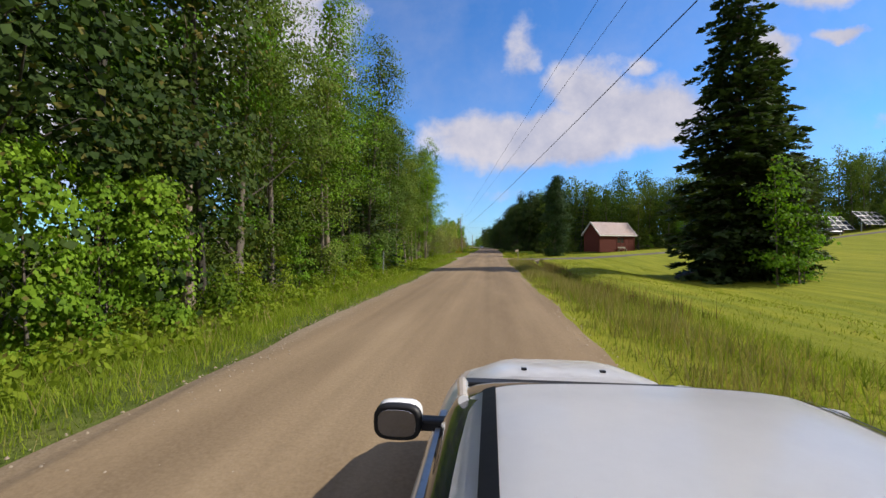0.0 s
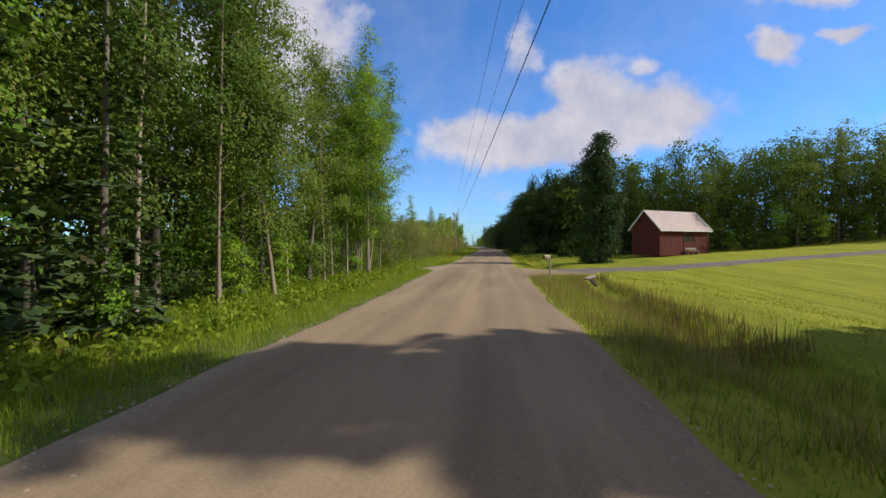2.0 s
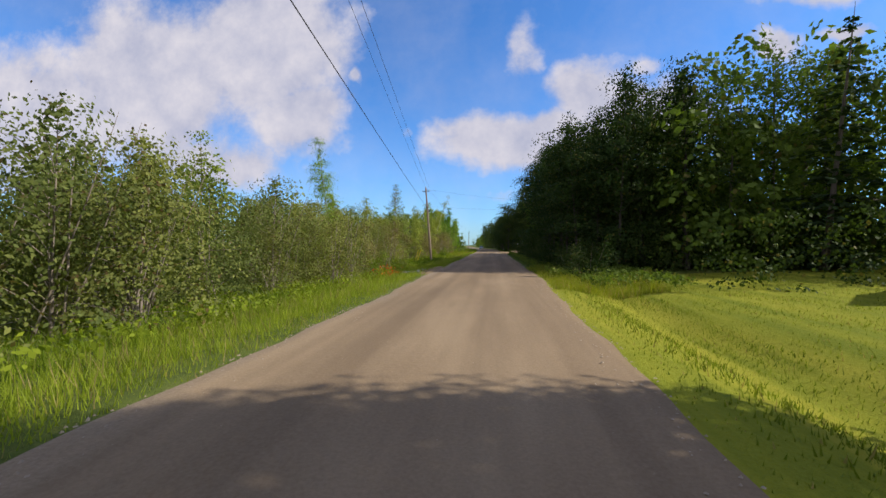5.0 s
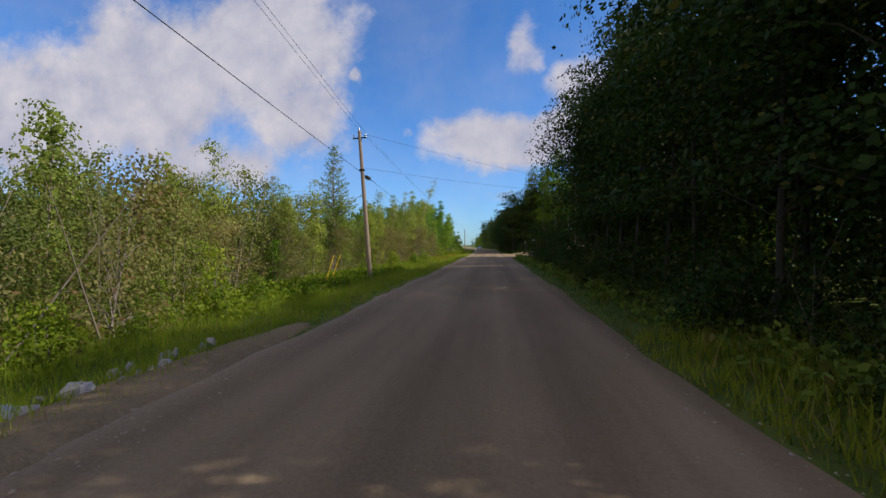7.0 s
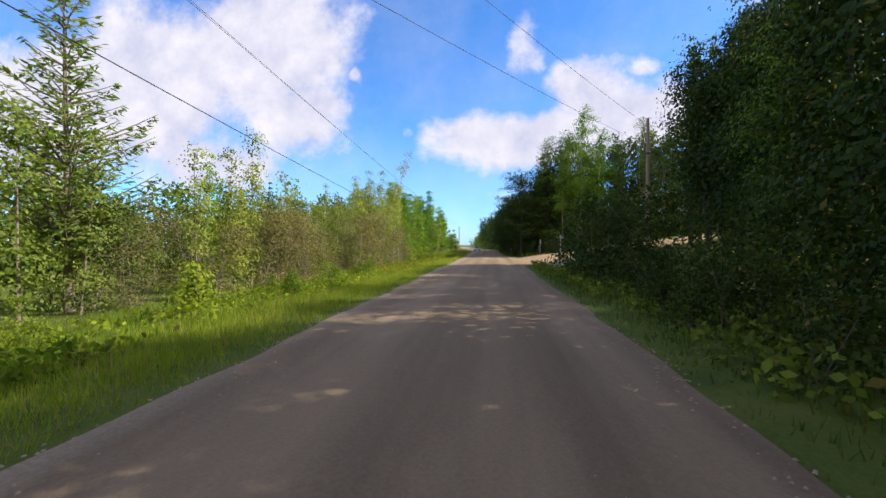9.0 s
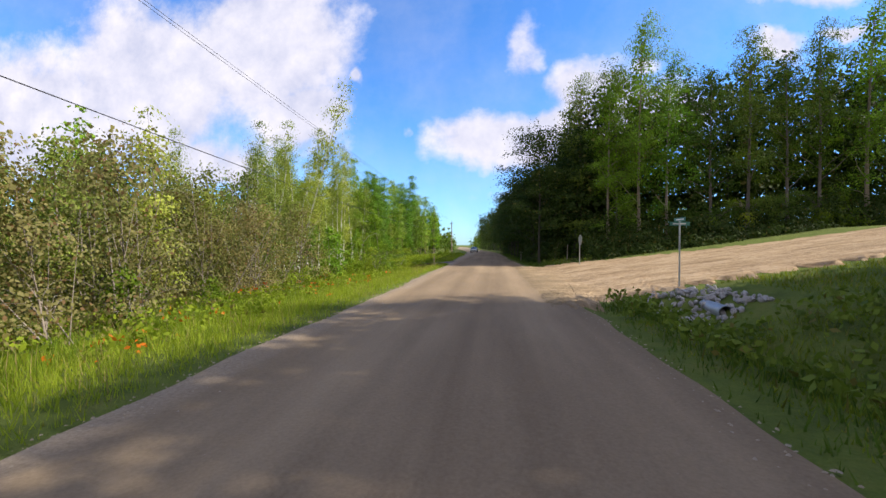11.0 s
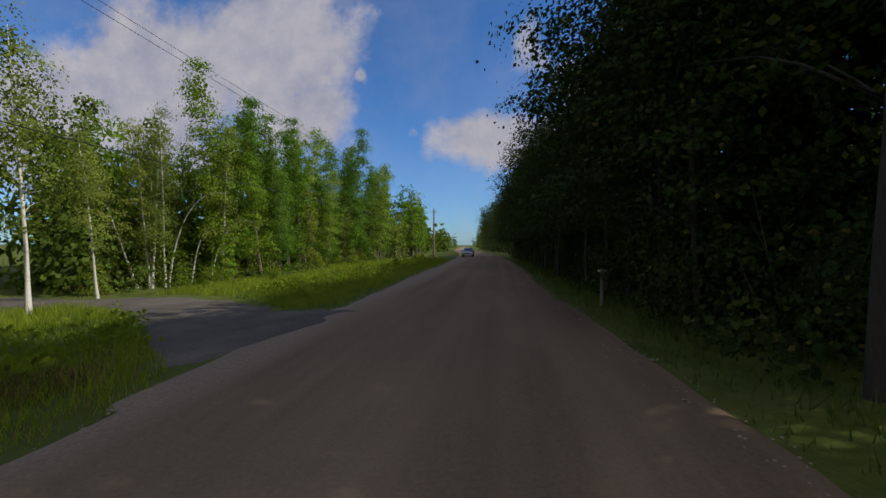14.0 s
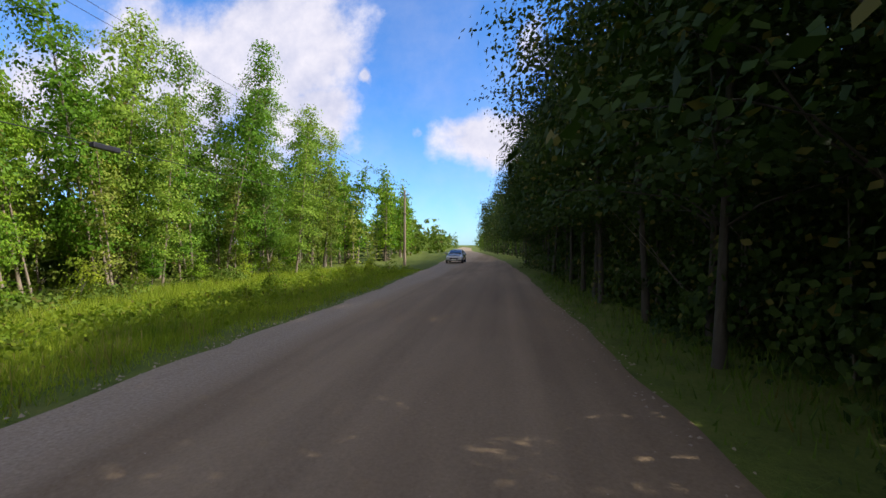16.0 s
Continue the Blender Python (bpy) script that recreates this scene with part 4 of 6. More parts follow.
row(SLIM_BACK + BIG_BACK, 58, 76, 2.0, -26, -15, (0.6, 0.85), clear)
row(SHRUB + SAPLING, 58, 76, 1.6, -24, -11, (0.6, 1.1), clear)
for x, y, k in ((-10.4, 56.3, 1), (-10.9, 56.6, 1), (-10.1, 57.0, 1), (-11.2, 57.2, 1), (-10.6, 58.0, 1), (-12.5, 60.5, 0), (-14.6, 63.5, 1)):
    place(SLIM[k], x, y, rng.uniform(0.9, 1.05), rng.uniform(0, 6.28), 0.05, 1.0, (rng.normal(0, 0.03), rng.normal(0, 0.03)))
for x, y, k, tx, ty in ((-8.6, 55.0, 1, 0.0, -0.08), (-8.7, 55.8, 0, 0.02, 0.04), (-9.0, 56.4, 1, -0.02, 0.07), (-10.0, 57.7, 0, 0.0, 0.05), (-9.6, 53.6, 1, 0.0, -0.04)):
    place(SLIM[k], x, y, 1.05 - 0.06 * k, 2.1 * y, 0.05, 1.05, (tx, ty))
row(BIG_FAR + DARK_FAR, 0, 62, 5, -25, -18, (0.8, 1.05), clear)
row(SAPLING + SHRUB, 38, 58, 2.4, -14, -9.5, (0.6, 1.0), clear)
row(YOUNG_BACK, 66, 100, 3.0, -38, -22, (0.5, 0.7), clear)
row(WILLOW, 72, 98, 4.0, -12.8, -10.5, (0.85, 1.15), clear)
row(WILLOW + YOUNG, 76, 94, 3.2, -18, -13.5, (0.8, 1.15), clear)
row(WILLOW + YOUNG[:1], 94, 112, 3.0, -18, -14, (0.85, 1.1), clear)
row(WILLOW + TWIGGY, 86, 112, 2.2, -11.2, -9.0, (0.6, 0.9), west)
row(YOUNG_BACK + WILLOW, 82, 130, 3.0, -25, -17, (0.9, 1.35), clear)
row(SLIM_BACK + YOUNG_BACK, 90, 140, 4.0, -36, -25, (0.45, 0.65), clear)
row(YOUNG + YOUNG + TWIGGY, 112, 150, 2.2, -16, -12.5, (0.65, 0.95), clear)
row(YOUNG_BACK + TWIGGY + WILLOW, 116, 168, 2.6, -21, -15, (0.8, 1.15), clear)
row(WILLOW, 112, 131, 2.2, -21, -16.5, (1.1, 1.4), clear)
row(TWIGGY + YOUNG[:1], 138, 150, 2.4, -13.4, -11, (0.7, 0.95), clear)
row(TWIGGY, 150, 170, 2.4, -12.8, -10, (0.75, 1.05), clear)
row(SHRUB, 100, 172, 3.0, -10.5, -8.0, (0.5, 1.0), west)
row(YOUNG_BACK + SLIM_BACK[:1], 130, 178, 3.0, -28, -20, (0.6, 0.78), clear)
row(WILLOW, 150, 178, 2.2, -19.5, -14.5, (0.95, 1.25), clear)
row(YOUNG + TWIGGY, 158, 174, 2.0, -17, -12.5, (0.7, 0.95), clear, 1.0, 0.08)
row(BIRCH, 172, 181, 1.3, -24, -16, (0.6, 0.8), clear, 1.0, 0.09)
row(BIRCH, 174, 190, 1.5, -18, -15.6, (0.62, 0.85), clear, 1.0, 0.14)
row(BIRCH, 181, 206, 1.2, -24, -17.6, (0.85, 1.12), clear, 1.0, 0.09)
row(SHRUB + SAPLING + SHRUB, 170, 208, 1.3, -24, -17, (0.8, 1.25), clear)
row(YOUNG_BACK + SHRUB, 172, 218, 2.0, -31, -24.5, (0.8, 1.15), clear)
row(SLIM_BACK[:1] + YOUNG_BACK, 164, 220, 2.2, -39, -29, (0.62, 0.85), clear)
row(SHRUB + SAPLING, 171, 186, 2.2, -12.5, -9.4, (0.6, 0.9), clear)
for x, y, z in ((-8.4, 176.2, 0.85), (-9.0, 177.6, 0.9), (-8.4, 179.2, 0.8), (-8.0, 180.9, 0.8), (-9.2, 181.4, 1.0), (-10.2, 179.6, 1.1)):
    place(SHRUB[2], x, y, z, 2.3 * y)
for x, y, k, tx, ty in ((-26.5, 211.4, 0, 0.02, -0.3), (-26.1, 212.0, 1, 0.0, -0.07), (-25.7, 211.8, 2, 0.03, 0.0), (-25.2, 212.5, 3, 0.0, 0.06), (-23.6, 205.6, 0, 0.04, 0.03), (-28.0, 214.0, 2, 0.0, -0.06), (-22.6, 215.4, 1, 0.03, 0.08)):
    place(BIRCH[k], x, y, rng.uniform(0.92, 1.1), 0.0, 0.05, 1.0, (tx, ty))
row(SLIM_BACK[:1] + YOUNG_BACK, 214, 240, 1.8, -31, -24, (0.85, 1.1), clear)
row(SHRUB + SHRUB + SAPLING, 208.5, 214, 1.0, -20, -15, (0.4, 0.7), clear)
row(SLIM_SUN + SLIM_SUN + YOUNG, 216, 240, 1.1, -24.5, -19.4, (0.98, 1.14), clear)
row(SLIM_BACK + BIG_BACK[1:], 207, 222, 1.8, -33, -28, (0.8, 1.0), clear)
row(SLIM_SUN + YOUNG, 238, 254, 1.6, -21.5, -17, (0.95, 1.15), clear)
place(SLIM_SUN[0], -16.6, 239.2, 0.98, 1.2, 0.05, 1.0, (0.0, 0.02))
row(SAPLING + SHRUB, 215, 246, 2.0, -19.4, -17.4, (0.5, 0.85), clear)
row(SLIM_BACK[:1] + BIG_BACK[1:] + YOUNG_BACK, 222, 300, 3.0, -29, -22, (0.8, 1.0), clear)
row(SHRUB, 206, 246, 4.0, -10.4, -8.6, (0.4, 0.75), clear)
row(SLIM_BACK[:1] + YOUNG_BACK[:1] + SLIM_BACK[:1], 248, 330, 2.2, -21, -15, (0.9, 1.15))
place(FIR[0], -19.8, 262.0, 0.85, 0.4)
place(FIR[1], -18.4, 271.0, 0.75, 1.9)
row(BIG_FAR, 214, 300, 5, -38, -30, (0.8, 1.0))
# east side: woods past the field, and past the junction
east = lambda x, y: not (127 < y < 147 and x < 3.6 + 0.456 * (y - 120.8)) and not (142.5 + 0.3 * max(0, x - 8) < y < 182 - 0.25 * max(0, 12 - x))
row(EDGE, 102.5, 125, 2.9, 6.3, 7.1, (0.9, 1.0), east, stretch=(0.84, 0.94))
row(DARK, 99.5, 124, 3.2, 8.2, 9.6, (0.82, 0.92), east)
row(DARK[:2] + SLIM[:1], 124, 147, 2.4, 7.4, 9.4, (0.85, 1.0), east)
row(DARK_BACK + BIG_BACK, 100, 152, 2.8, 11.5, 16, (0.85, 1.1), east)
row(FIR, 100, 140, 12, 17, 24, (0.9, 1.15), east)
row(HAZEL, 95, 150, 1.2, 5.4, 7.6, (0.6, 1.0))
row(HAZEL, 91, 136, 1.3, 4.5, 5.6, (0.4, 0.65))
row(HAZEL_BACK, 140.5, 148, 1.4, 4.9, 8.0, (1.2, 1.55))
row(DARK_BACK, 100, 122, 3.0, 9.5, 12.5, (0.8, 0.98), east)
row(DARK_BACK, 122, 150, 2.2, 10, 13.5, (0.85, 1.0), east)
row(DARK_BACK, 142, 150, 1.2, 15.8, 18.5, (1.0, 1.1), stretch=(0.98, 1.1))
row(DARK_BACK, 150, 161, 1.1, 17.2, 20, (1.02, 1.12), stretch=(1.0, 1.12))
row(DARK_FAR, 152, 161, 1.6, 20.5, 24, (1.1, 1.2), stretch=(1.0, 1.12))
row(DARK_FAR, 144, 153, 2.0, 21, 26, (1.1, 1.2))
row(HAZEL_BACK + SHRUB, 138, 156, 1.5, 10, 20, (0.6, 1.0))
row(EDGE, 190.5, 193, 2.6, 4.2, 5.0, (1.0, 1.1), stretch=(0.9, 1.0))
row(EDGE, 194, 209, 2.6, 4.2, 4.9, (0.8, 0.92), stretch=(0.84, 0.94))
row(EDGE, 209, 256, 2.5, 3.5, 4.2, (0.8, 0.9), stretch=(0.82, 0.94))
row(HAZEL, 193, 252, 1.6, 6.0, 7.2, (1.2, 1.6))
row(DARK_BACK, 196, 250, 2.2, 6.6, 7.8, (0.68, 0.78))
place(BIG[0], 9.4, 192.4, 1.1, 0.6, 0.05, 1.15)
place(BIG[1], 12.6, 191.0, 1.1, 2.2, 0.05, 1.1)
place(DARK[1], 7.8, 195.5, 0.95, 1.1)
row(DARK_BACK, 192, 250, 2.0, 8.4, 11.0, (0.98, 1.08), stretch=(0.84, 0.94))
row(DARK_FAR, 194, 300, 3.2, 11, 17, (0.8, 0.95))
row(FIR, 195, 250, 8, 14, 20, (0.9, 1.1))
row(HAZEL, 190, 215, 1.1, 4.5, 6.4, (0.75, 1.1))
row(HAZEL_BACK, 215, 250, 1.1, 4.3, 6.4, (0.85, 1.3))
row(DARK_BACK, 244, 285, 2.6, 6, 8, (1.0, 1.15), stretch=(0.8, 1.0))
row(DARK_FAR, 285, 340, 3.0, 5.5, 8, (0.8, 1.0))
for x in np.arange(11, 62, 2.9):        # north of the sand road
    k = ((BIG[2], BIG[0], BIG[2]) if x < 36 else (BIG_BACK[1], BIG_BACK[1], BIG_BACK[0]))[int(rng.integers(3))]
    place(k, float(x), 188.0 - 2.6 * float(sm(17, 24, x)) + float(rng.uniform(0, 2.0)), rng.uniform(0.95, 1.1), rng.uniform(0, 6.28), 0.05, rng.uniform(0.98, 1.22))
    if x > 16:
        place(SHRUB[int(rng.integers(3))], float(x + 1.5), 184.6, rng.uniform(0.7, 1.1), rng.uniform(0, 6.28))
for x in np.arange(9, 60, 3.0):
    place(DARK_FAR[int(rng.integers(2))], float(x), 192.5 + float(rng.uniform(0, 3)), rng.uniform(1.05, 1.2), rng.uniform(0, 6.28))
# behind the mown field
for k, x in enumerate(np.arange(14.5, 112, 2.7)):
    yb = 92 - 0.12 * (x - 10) + rng.uniform(-2, 3) + 7.5 * float(np.clip((32 - x) / 10, 0, 1))
    place(ROUND[int(rng.integers(2))], float(x), float(yb), rng.uniform(0.8, 1.0), rng.uniform(0, 6.28))
    place(ROUND[k % 2] if x < 60 else BIG_FAR[0], float(x + 1.3), float(yb + 4.5), rng.uniform(0.9, 1.12), rng.uniform(0, 6.28))
    if k % 3 == 1:
        place(FIR[k % 2], float(x + 2), float(yb + 3), rng.uniform(0.8, 1.0), rng.uniform(0, 6.28))
    if k % 2 == 0:
        place(SAPLING[k % 3], float(x + 1), float(yb - 3.2), rng.uniform(0.6, 1.0), rng.uniform(0, 6.28))
for k in range(22):
    place((DARK_FAR + BIG_FAR)[k % 4], 112 + float(rng.uniform(-3, 6)), 84 - 4.2 * k, rng.uniform(0.8, 1.05), rng.uniform(0, 6.28))
# bushes that close the lane in on both sides
for k, (x, y, z) in enumerate(((-11.4, 73.4, 1.18), (-14.6, 77.6, 1.15), (-10.4, 78.4, 0.95), (-18.0, 82.0, 1.2), (-13.0, 82.0, 1.1), (-23.0, 87.0, 1.15))):
    place(WILLOW[k % 2], x, y, z, 1.3 * k)
for k, (x, y, z) in enumerate(((-9.0, 59.6, 1.25), (-10.4, 61.4, 1.4), (-12.2, 63.2, 1.5), (-14.2, 66.0, 1.5), (-16.6, 69.5, 1.5), (-19.6, 73.0, 1.5), (-11.6, 60.2, 1.5))):
    place(BIG[k % 3] if x > -13 else BIG_BACK[k % 2], x, y, 0.4 * z, 1.7 * k)
row(SLIM_SUN, 216, 234, 2.6, -20.6, -18.6, (0.7, 0.9), clear)
row(BIG_BACK, 240, 258, 3.0, -21, -18, (0.8, 0.95), clear)
row(SHRUB, 96, 122, 2.2, -9.6, -7.8, (0.4, 0.8), west)
row(SHRUB + SAPLING + WILLOW[:1], 95, 122, 1.7, -16, -12, (0.5, 0.8), west)
for x, y in ((-8.8, 60.4), (-10.0, 62.0), (-11.4, 63.6), (-13.0, 65.6), (-14.8, 68.0), (-12.0, 61.0), (-14.0, 63.4), (-16.5, 66.0)):
    place(SHRUB[int(rng.integers(3))], x, y, rng.uniform(0.9, 1.3), rng.uniform(0, 6.28))
# single trees
place(SPRUCE, 18.7, 34.0, 1.17, 0.4)
place(SPRUCE, 22.9, 37.0, 0.88, 2.2)
place(SAPLING[2], 18.4, 28.8, 1.35, 0.7)
place(SAPLING[1], 20.2, 29.6, 1.25, 2.7)
place(SAPLING[0], 21.2, 30.6, 1.0, 4.0)
place(CEDAR, 11.0, 72.2, 1.0, 0.3)
place(LARCH, -15.9, 134.6, 1.4, 0.5)
place(LARCH, -19.0, 128.5, 0.95, 2.5)
place(SLIM[1], -13.4, 101.8, 0.76, 1.0)
place(FIR[1], -16.5, 150.0, 0.5, 1.0)

# birches bent over by old snow
def bent_birch(x, y, reach, high, seed, r0=0.06):
    r = np.random.default_rng(seed)
    t = np.linspace(0, 1, 14)
    P = np.column_stack([reach * t ** 1.9, 0.4 * np.sin(2.2 * t), -0.2 + (high + 0.2) * np.sin(t * 1.75) / math.sin(1.6)])
    e = thing("birch_tree", "thin white birch bent over in an arch", "birch", "white birches", pose(x, y, float(land(x, y))))
    part("trunk", mesh_np("trunk", *tube(P, r0 * (1.05 - 0.85 * t), 7), BARK_BIRCH, True), None, e)
    C = P[r.integers(8, 14, 34)] + r.normal(0, 0.22, (34, 3))
    a = r.uniform(0, 6.28, 34)
    part("crown", mesh_np("crown", *foliage(r, C, np.column_stack([np.cos(a), np.sin(a), 0 * a]), 7, 0.28, 0.5, 0.13, 0.4), LEAF_BIRCH), None, e)


bent_birch(-25.0, 212.6, 4.6, 7.2, 401, 0.07)
bent_birch(-23.6, 213.2, 1.6, 4.4, 402, 0.06)
bent_birch(-22.4, 213.8, 3.4, 5.0, 403, 0.05)

# woods in the distance: one mass of tufts and stems
def far_woods(seed, spots, per, size):
    r = np.random.default_rng(seed)
    C, O = [], []
    for x, deep, y, wide, tall in spots:
        x, y = x + deep * r.uniform(), y + wide * r.uniform()
        if x > -45 and not clear(x, y):
            continue
        c, o = crown_points(r, 30, tall * r.uniform(0.75, 1.2), 0.3, 3.6, "tall", 0.4, bough=2)
        x = x + float(axis_x(y))
        C.append(c + np.array([x, y, float(land(x, y))])), O.append(o)
    return foliage(r, np.concatenate(C), np.concatenate(O), per, 0.85, 0.5, size)


DISTANT = [(x, d, y, 0, tall) for x, d, y0, y1, step, tall in ((-49, 40, 300, 620, 2.2, 10), (7, 40, 300, 620, 2.2, 11), (118, 12, -20, 95, 2.2, 13), (-46, 10, 84, 116, 1.4, 10),
           (-46, 10, 210, 240, 1.6, 12), (-26, 14, -70, -6, 2.0, 14), (20, 30, -90, -45, 2.0, 13)) for y in np.arange(y0, y1, step)]
BEHIND = [(x, d, y, 0, tall) for x, d, y0, y1, step, tall in ((-42, 12, 56, 200, 2.6, 9), (-44, 12, 200, 300, 2.6, 14), (30, 18, 194, 300, 2.8, 15), (30, 14, 104, 156, 1.9, 14), (-32, 5, 66, 240, 1.9, 6))
          for y in np.arange(y0, y1, step)] + [(x, 0, 97, 11, 15) for x in np.arange(12, 130, 1.2)]
NORTH = [(x, 0, 192, 7, 17) for x in np.arange(9, 56, 0.6)] + [(x, 0, 192, 7, 16) for x in np.arange(56, 90, 1.2)]


def thicket(seed, boxes, material, name, label):
    """Undergrowth filling strips of the wood: x0, x1, y0, y1, count, height."""
    r = np.random.default_rng(seed)
    C, O = [], []
    for x0, x1, y0, y1, count, tall in boxes:
        for x, y in zip(r.uniform(x0, x1, count), r.uniform(y0, y1, count)):
            if not clear(x, y):
                continue
            c, o = crown_points(r, 26, tall * r.uniform(0.7, 1.25), 0.05, 1.2 + 0.28 * tall, "bush", 0.4, bough=6)
            x = x + float(axis_x(y))
            C.append(c + np.array([x, y, float(land(x, y))])), O.append(o)
    return tagged(new(name, mesh_np(name, *foliage(r, np.concatenate(C), np.concatenate(O), 10, 0.38, 0.5, 0.17), material)), label, "undergrowth", kind="stuff")


# lowered leaf colour paints the shade between and below the crowns
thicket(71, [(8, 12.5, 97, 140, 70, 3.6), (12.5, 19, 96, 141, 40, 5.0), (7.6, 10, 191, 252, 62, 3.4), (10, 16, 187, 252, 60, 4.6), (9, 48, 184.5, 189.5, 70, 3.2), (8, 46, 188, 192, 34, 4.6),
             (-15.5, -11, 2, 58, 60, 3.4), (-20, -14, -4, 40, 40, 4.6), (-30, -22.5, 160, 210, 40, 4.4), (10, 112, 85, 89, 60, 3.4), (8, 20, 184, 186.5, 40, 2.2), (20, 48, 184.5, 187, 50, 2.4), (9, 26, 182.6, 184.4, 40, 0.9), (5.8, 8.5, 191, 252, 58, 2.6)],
        LEAF_SHADE_TONED, "thicket", "dense undergrowth in dark shade-toned leaf filling the wood below the crowns")
# the darker ash leaf stands in for shade inside the western wood
thicket(72, [(-30, -23.5, 208, 250, 60, 4.2), (-19.6, -16.6, 213, 246, 40, 0.9)], LEAF_DARK, "thicket", "leafy undergrowth below the sunlit roadside trees")
tagged(new("far_woods", mesh_np("far_woods", *far_woods(5, DISTANT, 4, 1.0), LEAF_DARK)), "dense mixed woodland filling the distance", "woodland", kind="stuff")
tagged(new("far_woods", mesh_np("far_woods", *far_woods(6, BEHIND, 15, 0.5), LEAF_DARK)), "dense mixed woodland behind the roadside trees", "woodland", kind="stuff")
# backing tufts, coloured dark to paint shade behind the junction trees
tagged(new("far_woods", mesh_np("far_woods", *far_woods(8, NORTH, 15, 0.5), LEAF_SHADE_TONED)), "woodland in dark shade-toned leaf behind the trees at the junction", "woodland", kind="stuff")
retire(*BIG_FAR, *DARK_FAR, *SLIM_SUN, *ROUND, *SAPLING_NEAR, *EDGE, *BIG, *SLIM, *DARK, *SAPLING, *BIRCH, *YOUNG, *YOUNG_BACK, *WILLOW, *SHRUB, *HAZEL, *HAZEL_BACK, *TWIGGY, SPRUCE, *FIR, LARCH, CEDAR, *BIG_BACK, *SLIM_BACK, *DARK_BACK)


# grass along the road and over the banks
def on_way(x, y):
    lane = np.interp(-x, (4, 6.4, 10.6, 17, 29), (63, 64.3, 68.4, 76.8, 88))
    a = (x < 0) & (np.abs(y - lane) < np.interp(-x, (4, 5.5, 7, 12), (5.4, 3.4, 2.3, 2.2)))
    drive = np.interp(-x, (4, 7, 12, 18, 30), (192.7, 194.3, 198.8, 202.2, 205))
    b = (x < 0) & (np.abs(y - drive) < np.interp(-x, (4, 5.5, 7, 12), (4.5, 3.2, 2.8, 2.8)))
    way = np.interp(x, (2, 4, 8, 14, 24), (58, 58.6, 61, 64, 67.5))
    c = (x > 0) & (np.abs(y - way) < np.interp(x, (2, 3.5, 5, 9), (5.4, 4.4, 2.9, 2.0)))
    d = (x > 0) & (y > 160.3 + 0.45 * np.maximum(0, x - 3)) & (y < 184.5 - 0.6 * np.maximum(0, x - 3))
    mud = (x > 5.3) & (x < 6.1) & (y > 45.5) & (y < 53.6)
    bare = (x < -5.6) & (x > -7.6) & (y > 180.2) & (y < 185.4) & (np.sin(x * 7.1 + 3 * np.sin(y * 4.3)) > -0.55)
    heap = (x > 4.8) & (x < 8.4) & (y > 157.6) & (y < 162.4)
    return a | b | c | d | heap | mud | bare


def grass(seed, count, y0, y1, x0, x1, tall, material, name, label, wide=0.03, edge=None, power=1.0, lean=0.35, clump=0.0):
    r = np.random.default_rng(seed)
    y = r.uniform(y0, y1, count)
    u = r.uniform(0, 1, count) ** power
    if edge == "west":
        x = road_left(y) + 0.05 - u * (x1 - x0)
    elif edge == "east":
        x = road_right(y) - 0.05 + u * (x1 - x0)
    else:
        x = x0 + u * (x1 - x0)
    keep = ~on_way(x, y)
    if clump:
        keep &= (np.sin(x * 2.1 + 3 * np.sin(y * 0.7)) * np.sin(y * 1.3 + x) + r.normal(0, 0.35, count)) > clump
    x, y, u = x[keep], y[keep], u[keep]
    h = tall * r.uniform(0.45, 1.25, len(x)) * (0.45 + 0.55 * np.clip(u * 4, 0, 1))
    z = land(x, y)
    a = r.uniform(0, 6.28, len(x))
    w = wide * r.uniform(0.7, 1.4, len(x))
    bend = h * np.abs(r.normal(lean, 0.2, len(x)))
    b = r.uniform(0, 6.28, len(x))
    base = np.stack([x, y, z - 0.03], -1)
    side = np.stack([np.cos(a) * w, np.sin(a) * w, 0 * w], -1)
    tip = base + np.stack([np.cos(b) * bend, np.sin(b) * bend, h], -1)
    me = mesh_np(name, np.stack([base - side, base + side, tip], 1).reshape(-1, 3), np.arange(len(x) * 3).reshape(-1, 3), material)
    return tagged(new(name, me), label, "grass", kind="stuff")


grass(1, 90000, -2, 66, 0, 3.8, 0.26, GRASS_LUSH, "verge_grass", "rough green verge grass along the road edge", 0.009, "west", 0.8, clump=-0.9)
grass(21, 170000, 66, 240, 0, 4.6, 0.32, GRASS_LUSH, "verge_grass", "lush green verge grass under the birches", 0.009, "west", 0.8, clump=-0.9)
grass(24, 2600, 185.5, 190, -9.6, -6.0, 0.35, REED, "dry_grass", "patch of dead brown grass by the driveway", 0.016)
grass(25, 12000, 62, 93, 0, 4.0, 0.14, GRASS, "verge_grass", "short verge grass before the cedar", 0.014, "east", 0.8, clump=-0.9)
grass(2, 46000, -2, 55, 0, 4.2, 0.28, DITCH_GRASS, "verge_grass", "rough green verge grass beside the ditch", 0.009, "east", 0.8, clump=-0.9)
# ash leaf instead of a grass colour, to paint the trees' shade on it
grass(22, 30000, 92, 235, 0, 3.2, 0.3, LEAF_DARK, "verge_grass", "short verge grass under the trees, coloured dark for shade", 0.014, "east", 0.8, clump=-0.5)
grass(26, 14000, 86, 104, 0, 5.0, 0.45, GRASS, "verge_grass", "rank green grass at the corner of the wood", 0.016, "east", 0.9, clump=-0.9)
